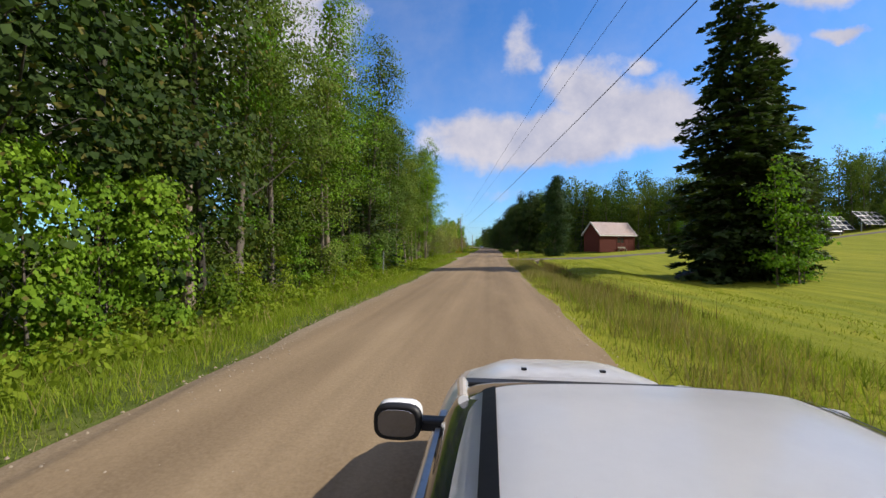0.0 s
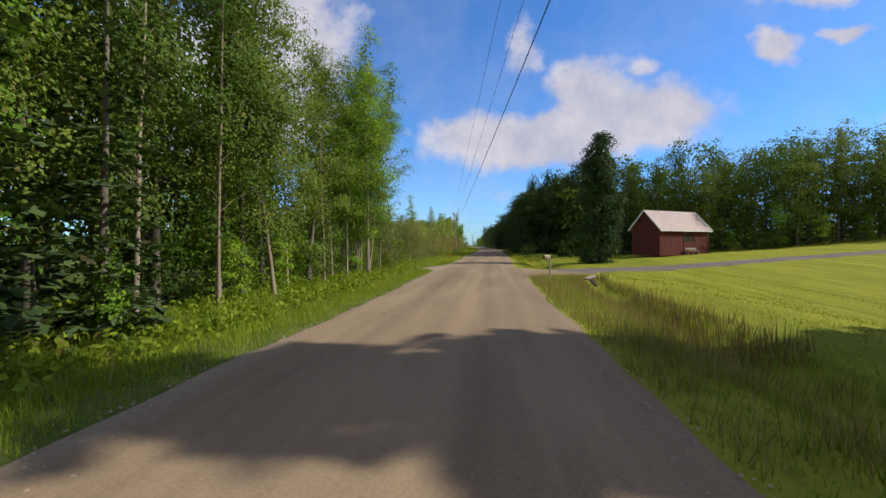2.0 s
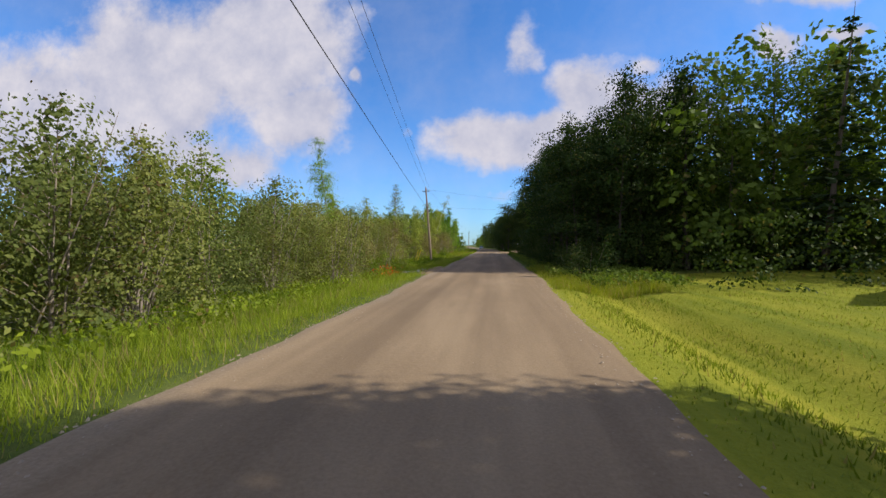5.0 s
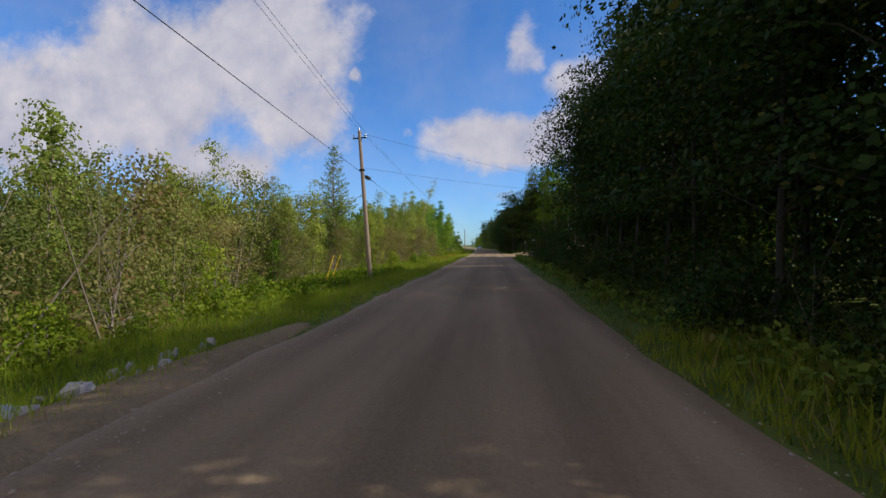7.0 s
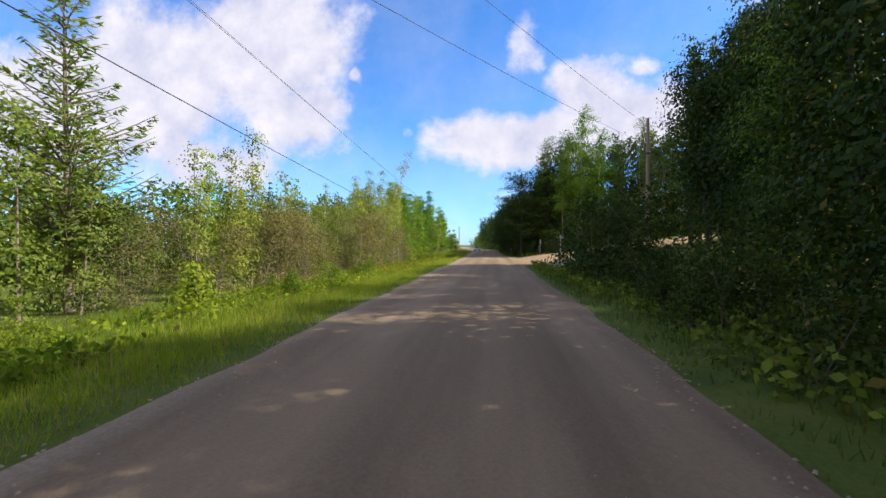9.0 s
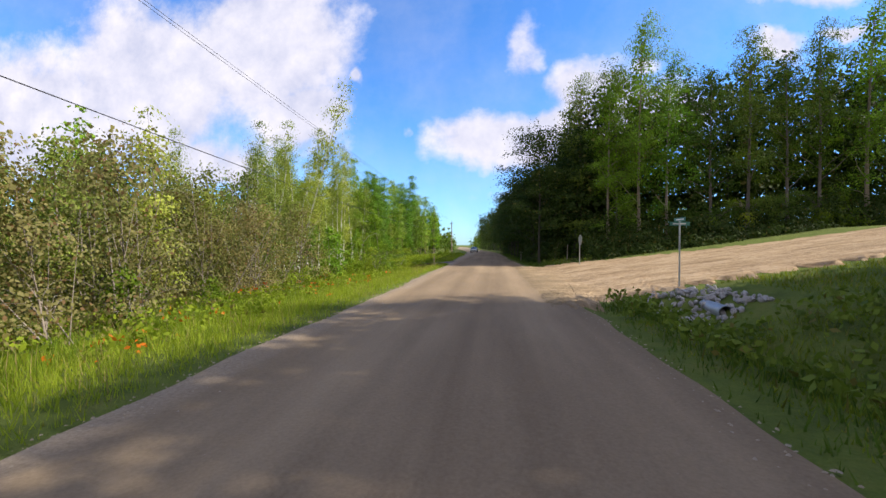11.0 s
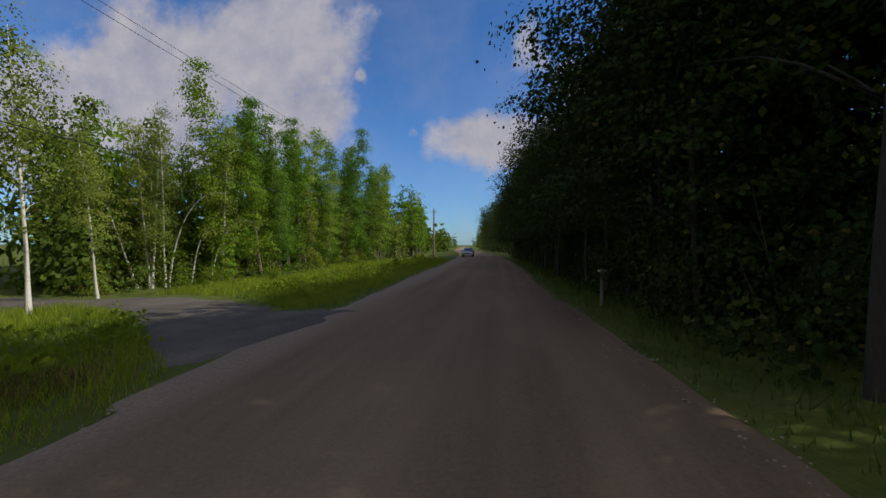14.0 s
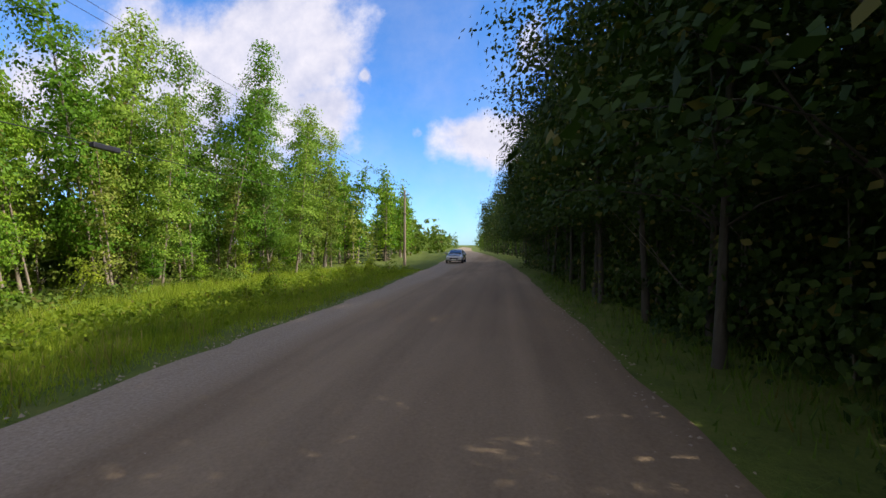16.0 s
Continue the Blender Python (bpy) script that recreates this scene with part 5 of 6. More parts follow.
grass(23, 16000, 146, 163, 3.4, 14, 0.2, GRASS, "meadow_grass", "green grass on the bank beside the junction", 0.016, clump=-0.9)
grass(3, 22000, 0, 54, 0.8, 3.6, 0.6, HAY, "dry_grass", "dry yellow seed grass on the ditch bank", 0.009, "east", 1.0, 0.25, 0.1)
grass(8, 3400, 36, 53, 4.2, 6.6, 0.55, REED, "brown_reeds", "brown dry reeds standing in the ditch", 0.012, lean=0.2)
grass(9, 2500, 12, 38, 4.4, 6.2, 0.7, REED, "brown_reeds", "sparse brown reeds along the ditch", 0.012, lean=0.25, clump=0.1)
grass(4, 80000, 66, 240, -14, -7.5, 0.42, GRASS_LUSH, "meadow_grass", "tall meadow grass and weeds before the trees", 0.011, clump=-0.7)
grass(27, 52000, 172, 246, -19.8, -13, 0.5, GRASS_LUSH, "meadow_grass", "tall lush grass in the sunlit clearing by the driveway", 0.014, clump=-0.8)
grass(5, 70000, -2, 95, 4.5, 17, 0.1, GRASS, "lawn_grass", "short mown lawn grass", 0.016, clump=-0.7)
grass(6, 20000, -2, 235, 0, 4.0, 0.55, HAY, "dry_grass", "scattered dry stalks on the verge", 0.008, "west", 1.0, 0.25, 0.25)
grass(7, 48000, -2, 66, -12.5, -7.5, 0.42, GRASS_LUSH, "meadow_grass", "tall meadow grass below the wood edge", 0.012, clump=-0.7)


def weeds(seed, count, y0, y1, x0, x1, size, tall, material, name, label, category, clump=0.0):
    """Broad low leaves: ferns, brambles, seedlings."""
    r = np.random.default_rng(seed)
    y, x = r.uniform(y0, y1, count), r.uniform(x0, x1, count)
    keep = ~on_way(x, y) & ((np.sin(x * 1.7 + 2 * np.sin(y * 0.5)) * np.sin(y * 0.9) + r.normal(0, 0.3, count)) > clump)
    x, y = x[keep], y[keep]
    C = np.stack([x, y, land(x, y) + tall * r.uniform(0.2, 1.0, len(x))], -1)
    a = r.uniform(0, 6.28, len(x))
    O = np.stack([np.cos(a), np.sin(a), 0 * a], -1)
    return tagged(new(name, mesh_np(name, *foliage(r, C, O, 5, 0.16, 0.4, size, 0.3, 0.6), material)), label, category, kind="stuff")


weeds(11, 8500, -2, 66, -11.5, -6.0, 0.15, 0.55, LEAF_SHRUB, "undergrowth", "low leafy undergrowth before the trees", "undergrowth", -0.3)
weeds(12, 8000, 66, 240, -12, -7.0, 0.15, 0.6, LEAF_SHRUB, "undergrowth", "low leafy undergrowth on the bank", "undergrowth", -0.1)
weeds(16, 2200, 204, 244, -13.4, -10.2, 0.14, 0.5, GRASS_LUSH, "undergrowth", "bright green leafy plants at the foot of the trees", "undergrowth", -0.6)
# these three take darker leaf materials, which put shade into the plants' colour
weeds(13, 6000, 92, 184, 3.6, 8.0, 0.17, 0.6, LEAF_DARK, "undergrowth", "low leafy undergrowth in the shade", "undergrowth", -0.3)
weeds(17, 2300, 190, 240, 3.6, 8.0, 0.15, 0.6, LEAF_SHADE_TONED, "undergrowth", "low leafy undergrowth in dark shade-toned leaf under the eastern trees", "undergrowth", -0.3)
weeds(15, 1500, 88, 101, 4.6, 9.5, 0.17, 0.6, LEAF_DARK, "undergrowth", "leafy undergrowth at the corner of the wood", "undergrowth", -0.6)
weeds(14, 1500, 110, 128, -13, -7.4, 0.2, 0.5, LEAF_SHRUB, "ferns", "bright yellow-green ferns round the guy wires", "ferns", -0.5)
for s, (y0, y1, x0, x1) in enumerate([(93.5, 98.5, -8.6, -6.2), (161, 172, -9.8, -6.4), (148, 156, -8.5, -6.5)]):
    weeds(20 + s, 46, y0, y1, x0, x1, 0.1, 0.75, LILY, "orange_lilies", "clump of orange day lilies in bloom", "lilies", -0.2)

# ---------- the red barn by the driveway ----------


def barn():
    L_, D_, H, RISE = 9.0, 4.2, 3.5, 2.2
    e = thing("barn", "small red board barn with a rusty tin gable roof", "barn", m=pose(20.6, 80.9, 0.58, 0, 0, 30))
    core = bmesh.new()
    out = [(0, 0), (D_, 0), (D_, H), (D_ / 2, H + RISE), (0, H)]
    ends = [[core.verts.new((x, y, z)) for y, z in out] for x in (0.03, L_ - 0.03)]
    for k in range(5):
        core.faces.new((ends[0][k], ends[0][(k + 1) % 5], ends[1][(k + 1) % 5], ends[1][k]))
    core.faces.new(ends[0][::-1]), core.faces.new(ends[1])
    wall = part("wall", core, RED_BOARD, e)
    front = bm_box(-0.115, 0.115, -0.035, 0.0, 0, H - 0.06, 0.006)
    me = bpy.data.meshes.new("board")
    front.to_mesh(me), front.free()
    me.materials.append(RED_BOARD)
    n = int(L_ / 0.255)
    for k in range(n):
        x = 0.13 + k * 0.255
        if 4.2 < x < 6.3:
            continue
        b = part("board", me, None, wall)
        b.location = (x, -0.002 - 0.006 * (k % 3), 0.02 * (k % 2))
    for k in range(int(D_ / 0.255)):
        y = 0.13 + k * 0.255
        top = H + RISE * (1 - abs(y - D_ / 2) / (D_ / 2)) - 0.12
        b = part("board", me, None, wall)
        b.matrix_basis = Matrix.LocRotScale((0.03 - 0.006 * (k % 3), y, 0.0), Euler((0, 0, -math.pi / 2)), (1, 1, top / (H - 0.06)))
    for y0, y1 in ((-0.35, D_ / 2), (D_ / 2, D_ + 0.35)):     # two slopes of ribbed tin
        slope = bmesh.new()
        ribs = 46
        up = RISE / (D_ / 2)
        za, zb = (H - 0.35 * up, H + RISE) if y0 < 0 else (H + RISE, H - 0.35 * up)
        xs = np.linspace(-0.3, L_ + 0.3, ribs * 2 + 1)
        lo = [[slope.verts.new((x, y, z + 0.06 + (0.025 if k % 2 else 0) + t)) for y, z in ((y0, za), (y1, zb))] for t in (0.0, 0.03) for k, x in enumerate(xs)]
        m = len(xs)
        for k in range(m - 1):
            slope.faces.new((lo[m + k][0], lo[m + k + 1][0], lo[m + k + 1][1], lo[m + k][1]))
            slope.faces.new((lo[k][0], lo[k][1], lo[k + 1][1], lo[k + 1][0]))
            slope.faces.new((lo[k][0], lo[k + 1][0], lo[m + k + 1][0], lo[m + k][0]))
        part("roof", slope, TIN, e, "rusty ribbed tin roof sheet")
    up = RISE / (D_ / 2)
    part("fascia", bm_box(-0.32, L_ + 0.32, -0.4, -0.35, H - 0.35 * up - 0.1, H - 0.35 * up + 0.07, 0.008), WHITE_TRIM, e, "white painted eave board")
    for x in (-0.35, L_ + 0.3):
        for s in (0, 1):
            a, b = ((-0.38, H - 0.35 * up + 0.06), (D_ / 2, H + RISE + 0.09)) if s == 0 else ((D_ / 2, H + RISE + 0.09), (D_ + 0.38, H - 0.35 * up + 0.06))
            ln = math.hypot(b[0] - a[0], b[1] - a[1])
            m = Matrix.Translation((x, (a[0] + b[0]) / 2, (a[1] + b[1]) / 2)) @ Matrix.Rotation(math.atan2(b[1] - a[1], b[0] - a[0]), 4, "X")
            part("bargeboard", bm_box(0, 0.05, -ln / 2, ln / 2, -0.09, 0.07, 0.006, m), WHITE_TRIM, e, "white painted bargeboard")
    part("corner_board", bm_box(-0.05, 0.02, -0.06, 0.12, 0, H - 0.05, 0.008), RED_BOARD, e)
    part("corner_board", bm_box(L_ - 0.1, L_ + 0.03, -0.06, 0.05, 0, H - 0.05, 0.008), RED_BOARD, e)
    win = part("window", bm_box(4.4, 6.1, -0.03, 0.02, 1.75, 2.75, 0.006), GLAZE, e, "dark barn window")
    for x0, x1, z0, z1 in ((4.3, 6.2, 2.75, 2.85), (4.3, 6.2, 1.65, 1.75), (4.3, 4.41, 1.75, 2.75), (6.09, 6.2, 1.75, 2.75), (5.21, 5.29, 1.75, 2.75), (4.41, 5.21, 2.22, 2.27), (5.29, 6.09, 2.22, 2.27)):
        part("window_frame", bm_box(x0, x1, -0.07, -0.031, z0, z1, 0.006), RED_BOARD, win)
    for k in range(8):
        part("board", bm_box(4.22 + k * 0.26, 4.45 + k * 0.26, -0.05, -0.004, 0.02, 1.64, 0.006), RED_BOARD, wall)
        part("board", bm_box(4.22 + k * 0.26, 4.45 + k * 0.26, -0.05, -0.004, 2.86, 3.42, 0.006), RED_BOARD, wall)
    return e


barn()
BX = pose(20.6, 80.9, 0.58, 0, 0, 30)
bench = thing("bench", "low grey wooden bench against the barn wall", "bench", m=BX @ pose(5.2, -0.55, 0.12))
part("seat", bm_box(-1.0, 1.0, -0.2, 0.2, 0.42, 0.48, 0.01), GREY_WOOD, bench)
part("backrest", bm_box(-1.0, 1.0, 0.2, 0.24, 0.6, 0.85, 0.01), GREY_WOOD, bench)
for x in (-0.9, 0.9):
    part("leg", bm_box(x - 0.04, x + 0.04, -0.18, 0.2, -0.1, 0.42, 0.008), GREY_WOOD, bench)
    part("back_post", bm_box(x - 0.03, x + 0.03, 0.2, 0.25, -0.1, 0.86, 0.006), GREY_WOOD, bench)

# ---------- roadside furniture ----------


def mailbox():
    e = thing("mailbox", "dented tan metal mailbox on a wooden post", "mailbox", m=pose(3.45, 52.8, 0.19, 0, 0, 27) @ Matrix.Scale(0.86, 4))
    part("post", bm_box(0.05, 0.14, -0.045, 0.045, -0.8, 1.28, 0.01), GREY_WOOD, e, "weathered wooden post")
    m = Matrix.Translation((-0.08, 0, 0.82)) @ Matrix.Rotation(radians(-42), 4, "Y")
    part("brace", bm_box(-0.035, 0.035, -0.035, 0.035, -0.22, 0.24, 0.006, m), GREY_WOOD, e)
    part("shelf", bm_box(-0.38, 0.05, -0.1, 0.1, 1.0, 1.03, 0.004), GREY_WOOD, e)
    b = bmesh.new()
    prof = [(-0.115, 0), (0.115, 0), (0.115, 0.14)] + [(0.115 * math.cos(a), 0.14 + 0.115 * math.sin(a)) for a in np.linspace(0.2, math.pi - 0.2, 9)] + [(-0.115, 0.14)]
    rings = [[b.verts.new((x, y, 1.032 + zz)) for y, zz in prof] for x in (-0.4, 0.045)]
    for k in range(len(prof)):
        j = (k + 1) % len(prof)
        b.faces.new((rings[0][k], rings[0][j], rings[1][j], rings[1][k]))
    b.faces.new(rings[1])
    b.faces.new(rings[0][::-1])
    part("box", b, RUST_BOX, e)
    d = bmesh.new()
    rings = [[d.verts.new((x, y * 1.06, 1.028 + zz * 1.03)) for y, zz in prof] for x in (-0.43, -0.402)]
    for k in range(len(prof)):
        j = (k + 1) % len(prof)
        d.faces.new((rings[0][k], rings[0][j], rings[1][j], rings[1][k]))
    d.faces.new(rings[0][::-1]), d.faces.new(rings[1])
    door = part("door", d, DARK_IRON, e, "dark mailbox door")
    part("latch", bm_box(-0.46, -0.43, -0.02, 0.02, 1.24, 1.28, 0.004), STEEL, door)
    part("flag", bm_box(-0.3, -0.27, -0.135, -0.125, 1.04, 1.17, 0.002), RED_FLAG, e, "small red flag")
    part("cap", bm_box(0.045, 0.13, -0.042, 0.042, 1.282, 1.35, 0.02), DARK_IRON, e)


mailbox()


def post(name, label, category, x, y, h, w, material, lean=(0, 0), rod=False):
    z = float(land(x, y))
    e = thing(name, label, category, m=Matrix.LocRotScale((x, y, z), Euler((lean[0], lean[1], 0.2)), None))
    part("post", bm_rod((0, 0, -0.3), (0, 0, h), w / 2, w / 2 * 0.95, 8) if rod else bm_box(-w / 2, w / 2, -w / 2, w / 2, -0.3, h, w * 0.1), material, e)
    return e


def sign_octagon(r, t):
    b = bmesh.new()
    pts = [(r * math.cos(math.pi / 8 + k * math.pi / 4), r * math.sin(math.pi / 8 + k * math.pi / 4)) for k in range(8)]
    f = [[b.verts.new((x, y, z)) for y, z in pts] for x in (-t, t)]
    b.faces.new(f[0][::-1]), b.faces.new(f[1])
    for k in range(8):
        b.faces.new((f[0][k], f[0][(k + 1) % 8], f[1][(k + 1) % 8], f[1][k]))
    return b


SX, SY = 6.5, 179.1
stop = thing("road_sign", "grey back of an octagonal sign on a steel post", "sign", m=pose(SX, SY, float(land(SX, SY)), 0, 0, 8))
part("post", bm_box(-0.03, 0.03, -0.03, 0.03, -0.3, 2.2, 0.006), STEEL, stop)
plate = part("plate", sign_octagon(0.41, 0.004), SIGN_BACK, stop, "bare metal octagonal plate")
plate.location = (0.04, 0, 2.0)
part("bracket", bm_box(-0.012, 0.034, -0.2, 0.2, 1.98, 2.02, 0.004), STEEL, stop)

NX, NY = 6.6, 162.4
street = thing("street_sign", "thin steel post with two crossed green street name plates", "sign", m=pose(NX, NY, float(land(NX, NY)), 0, 0, 0))
part("post", bm_rod((0, 0, -0.3), (0, 0, 2.25), 0.03, 0.028, 10), STEEL, street)
for turn, z in ((8, 2.27), (96, 2.42)):
    blade = part("name_plate", bm_box(-0.36, 0.36, -0.004, 0.004, 0, 0.14, 0.003), SIGN_GREEN, street, "green name plate")
    blade.matrix_basis = pose(0, 0, z, 0, 0, turn)
    part("lettering", bm_box(-0.26, 0.22, -0.0085, 0.0085, 0.045, 0.095, 0.0), WHITE_TRIM, blade, "pale unreadable lettering bar")
part("bracket", bm_rod((0, 0, 2.24), (0, 0, 2.43), 0.035, 0.035, 8), STEEL, street)

post("marker_post", "short reddish wooden post on the verge", "post", -5.5, 184.8, 1.05, 0.075, POLE_WOOD, (0.02, 0.03))
post("metal_post", "bare grey metal post leaning in the verge", "post", -7.2, 27.4, 1.8, 0.07, STEEL, (0.0, 0.02))
refl = post("reflector_post", "pale wooden post with two white reflectors", "post", 3.35, 198.0, 1.2, 0.08, GREY_WOOD)
for x in (-0.12, 0.12):
    part("reflector", bm_box(x - 0.045, x + 0.045, -0.055, -0.04, 1.1, 1.17, 0.006), WHITE_TRIM, refl, "white reflector")
part("crossbar", bm_box(-0.16, 0.16, -0.045, -0.03, 1.12, 1.15, 0.004), GREY_WOOD, refl)
post("marker_post", "grey weathered marker stake in the shade", "post", 7.3, 189.2, 1.5, 0.07, GREY_WOOD, (0.0, 0.05))

for x, y, dx in ((-9.45, 116.7, 0.5), (-9.25, 116.9, 0.6)):
    g = thing("guy_guard", "bright yellow plastic guard tube on a guy wire", "guy guard", "guy guards", pose(x, y, float(land(x, y))))
    part("tube", bm_rod((0, 0, -0.1), (dx, 0.25, 1.75), 0.03, 0.03, 10), YELLOW, g)

# ---------- poles and lines ----------


def utility_pole(x, y, h, lean=(0.0, 0.0), label="tall weathered wooden utility pole", top_arm=True):
    z = float(land(x, y))
    e = thing("utility_pole", label, "utility pole", "utility poles", Matrix.LocRotScale((x, y, z), Euler((lean[0], lean[1], 0)), None))
    part("pole", bm_rod((0, 0, -0.5), (0, 0, h), 0.16, 0.1, 14), POLE_WOOD, e)
    if top_arm:
        arm = part("bracket", bm_box(-0.45, 0.45, -0.04, 0.04, h - 0.5, h - 0.42, 0.01), DARK_IRON, e)
        for dx in (-0.4, 0.4):
            part("insulator", bm_rod((dx, 0, h - 0.42), (dx, 0, h - 0.24), 0.05, 0.035, 10), STEEL, arm)
        part("insulator", bm_rod((0, 0, h), (0, 0, h + 0.18), 0.05, 0.035, 10), STEEL, e)
    part("clamp", bm_box(-0.16, 0.16, -0.16, 0.16, h - 2.6, h - 2.5, 0.01), DARK_IRON, e)
    return e


utility_pole(-7.9, 120.5, 9.7, (0, -0.075))
utility_pole(-10.6, 252.0, 8.2)
utility_pole(11.2, 152.5, 10.5, label="slim grey utility pole before the trees", top_arm=False)
utility_pole(7.6, -28.0, 9.4)


def line(name, label, a, b, sag, r, category="cable"):
    a, b = Vector(a), Vector(b)
    t = np.linspace(0, 1, 40)
    P = np.array([a + (b - a) * float(k) for k in t])
    P[:, 2] -= sag * 4 * t * (1 - t)
    return tagged(new(name, mesh_np(name, *tube(P, np.full(len(t), r), 5), BLACK_CABLE, True)), label, category, "overhead lines")


pw = "thin black power line strung between poles"
line("power_line", pw, (-8.7, 120.5, 9.45), (7.6, -28, 9.6), 0.6, 0.007)
line("power_line", pw, (-8.1, 120.5, 9.05), (8.0, -28, 9.1), 0.7, 0.007)
line("telephone_cable", "thick black telephone cable hung below power lines", (-8.26, 120.5, 6.45), (7.6, -28, 7.2), 0.9, 0.012)
line("telephone_cable", "thick black telephone cable hung along the birches", (-8.26, 120.5, 6.45), (-12.2, 252, 5.7), 1.55, 0.014)
line("power_line", pw, (-8.7, 120.5, 9.45), (-10.6, 252, 8.3), 0.9, 0.007)
line("power_line", pw, (-8.1, 120.5, 9.05), (-10.2, 252, 7.8), 1.0, 0.007)
line("power_line", "thin black service line crossing the road", (-8.1, 120.5, 9.05), (11.2, 152.5, 10.6), 0.3, 0.008)
line("power_line", "thin black service line crossing the road", (-8.26, 120.5, 6.9), (11.2, 152.5, 9.2), 0.3, 0.008)
line("power_line", "thin black service line to the east", (11.2, 152.5, 10.6), (46, 172, 11.5), 0.5, 0.007)
closure = thing("splice_closure", "black splice box hanging on the telephone cable", "splice box", m=pose(-8.27, 121.2, 6.4, 0, 0, 91))
part("case", bm_box(-0.4, 0.4, -0.1, 0.1, -0.12, 0.08, 0.04), BLACK_PLASTIC, closure)
closure2 = thing("splice_closure", "black splice box hanging on the telephone cable", "splice box", m=pose(-11.18, 218.0, 4.68, 0, 0, 91.7))
part("case", bm_box(-0.42, 0.42, -0.08, 0.08, -0.09, 0.07, 0.035), BLACK_PLASTIC, closure2)

# ---------- stones and culverts ----------


def rock_mesh(seed, name):
    r = np.random.default_rng(seed)
    b = bmesh.new()
    bmesh.ops.create_icosphere(b, subdivisions=1, radius=1)
    k = Vector(r.uniform(0.6, 1.2, 3))
    for v in b.verts:
        v.co = Vector((v.co.x * k.x, v.co.y * k.y, v.co.z * k.z)) * float(r.uniform(0.75, 1.2))
    me = bpy.data.meshes.new(name)
    b.to_mesh(me), b.free()
    me.materials.append(STONE)
    return me


ROCKS = [rock_mesh(200 + k, "stone") for k in range(6)]


def stones(seed, count, spots, size, label, group):
    r = np.random.default_rng(seed)
    for _ in range(count):
        x, y = spots(r)
        s = size * float(r.uniform(0.5, 1.4))
        ob = new("stone", ROCKS[int(r.integers(6))])
        ob.matrix_basis = Matrix.LocRotScale((x, y, float(land(x, y)) + s * 0.25), Euler(r.uniform(0, 6, 3)), (s, s, s * 0.8))
        tagged(ob, label, "stone", group)


stones(31, 280, lambda r: (float(5.0 + 2.5 * r.uniform()), float(158.8 + 3.2 * r.uniform())), 0.085, "angular grey rubble stone at the culvert", "rubble by the culvert")
stones(32, 46, lambda r: (float(-5.35 - 0.9 * r.uniform()), float(96.5 + 6 * r.uniform())), 0.13, "pale stone on the sandy shoulder", "stones on the shoulder")


def culvert(x, y, turn, radius, label):
    e = thing("culvert_pipe", label, "culvert", m=pose(x, y, float(land(x, y)) + radius * 0.15, 0, 90, turn))
    b = bmesh.new()
    a = np.linspace(0, 2 * math.pi, 25)[:-1]
    rings = [[b.verts.new((r * math.cos(t), r * math.sin(t), z)) for t in a] for r, z in ((radius, -1.2), (radius, 0.25), (radius * 0.9, 0.25), (radius * 0.9, -1.2))]
    for p, q in zip(rings, rings[1:]):
        for k in range(24):
            b.faces.new((p[k], p[(k + 1) % 24], q[(k + 1) % 24], q[k]))
    part("pipe", b, STEEL, e)


culvert(6.5, 159.4, -95, 0.2, "corrugated steel culvert pipe among rubble")
culvert(-6.7, 98.9, 180, 0.16, "pale culvert pipe end under the shoulder")
strip("sandy_shoulder", [(-4.3, 94.5), (-4.75, 97), (-4.9, 100), (-4.6, 104)], [0.5, 1.6, 1.7, 0.5], SAND, "washed-out sandy shoulder beside the road", 0.1, 6, 24)
cover = thing("boulder", "low dark mossy boulder beside the spruce", "boulder", m=pose(16.2, 35.6, float(land(16.2, 35.6))))
b = bmesh.new()
bmesh.ops.create_icosphere(b, subdivisions=3, radius=1)
for v in b.verts:
    v.co = Vector((v.co.x * 1.15, v.co.y * 0.8, max(v.co.z, -0.3) * 0.55)) * (1 + 0.18 * noise.noise(v.co * 1.7))
part("rock", b, DARK_IRON, cover)

slab = thing("stone_slab", "flat tilted grey stone slab over the ditch", "stone", m=pose(5.9, 52.7, float(land(5.9, 52.7)) + 0.1, 12, -14, 20))
part("rock", bm_box(-0.36, 0.36, -0.2, 0.2, -0.05, 0.05, 0.03), PEBBLE, slab)

# loose stones along the edges of the road
def gravel(seed, count):
    r = np.random.default_rng(seed)
    y = r.uniform(-1, 225, count)
    west = r.uniform(0, 1, count) < 0.6
    x = np.where(west, road_left(y) + np.abs(r.normal(0, 0.45, count)), road_right(y) - np.abs(r.normal(0, 0.35, count)))
    open_edge = ~on_way(x, y)
    x, y, count = x[open_edge], y[open_edge], int(open_edge.sum())
    s = r.uniform(0.008, 0.03, count)
    C = np.stack([x, y, 0 * x - 0.04 + s * 0.4], -1)
    o = np.array([(1, 0, 0), (0, 1, 0), (-1, 0, 0), (0, -1, 0), (0, 0, 0.8), (0, 0, -0.8)], float)
    V = C[:, None] + s[:, None, None] * o[None] * r.uniform(0.6, 1.4, (count, 6, 1))
    f = np.array([(0, 1, 4), (1, 2, 4), (2, 3, 4), (3, 0, 4)])
    F = (np.arange(count) * 6)[:, None, None] + f[None]
    return mesh_np("loose_gravel", V.reshape(-1, 3), F.reshape(-1, 3), PEBBLE)


tagged(new("loose_gravel", gravel(41, 9000)), "loose pebbles gathered along the road edges", "gravel", kind="stuff")

# ---------- vehicles ----------


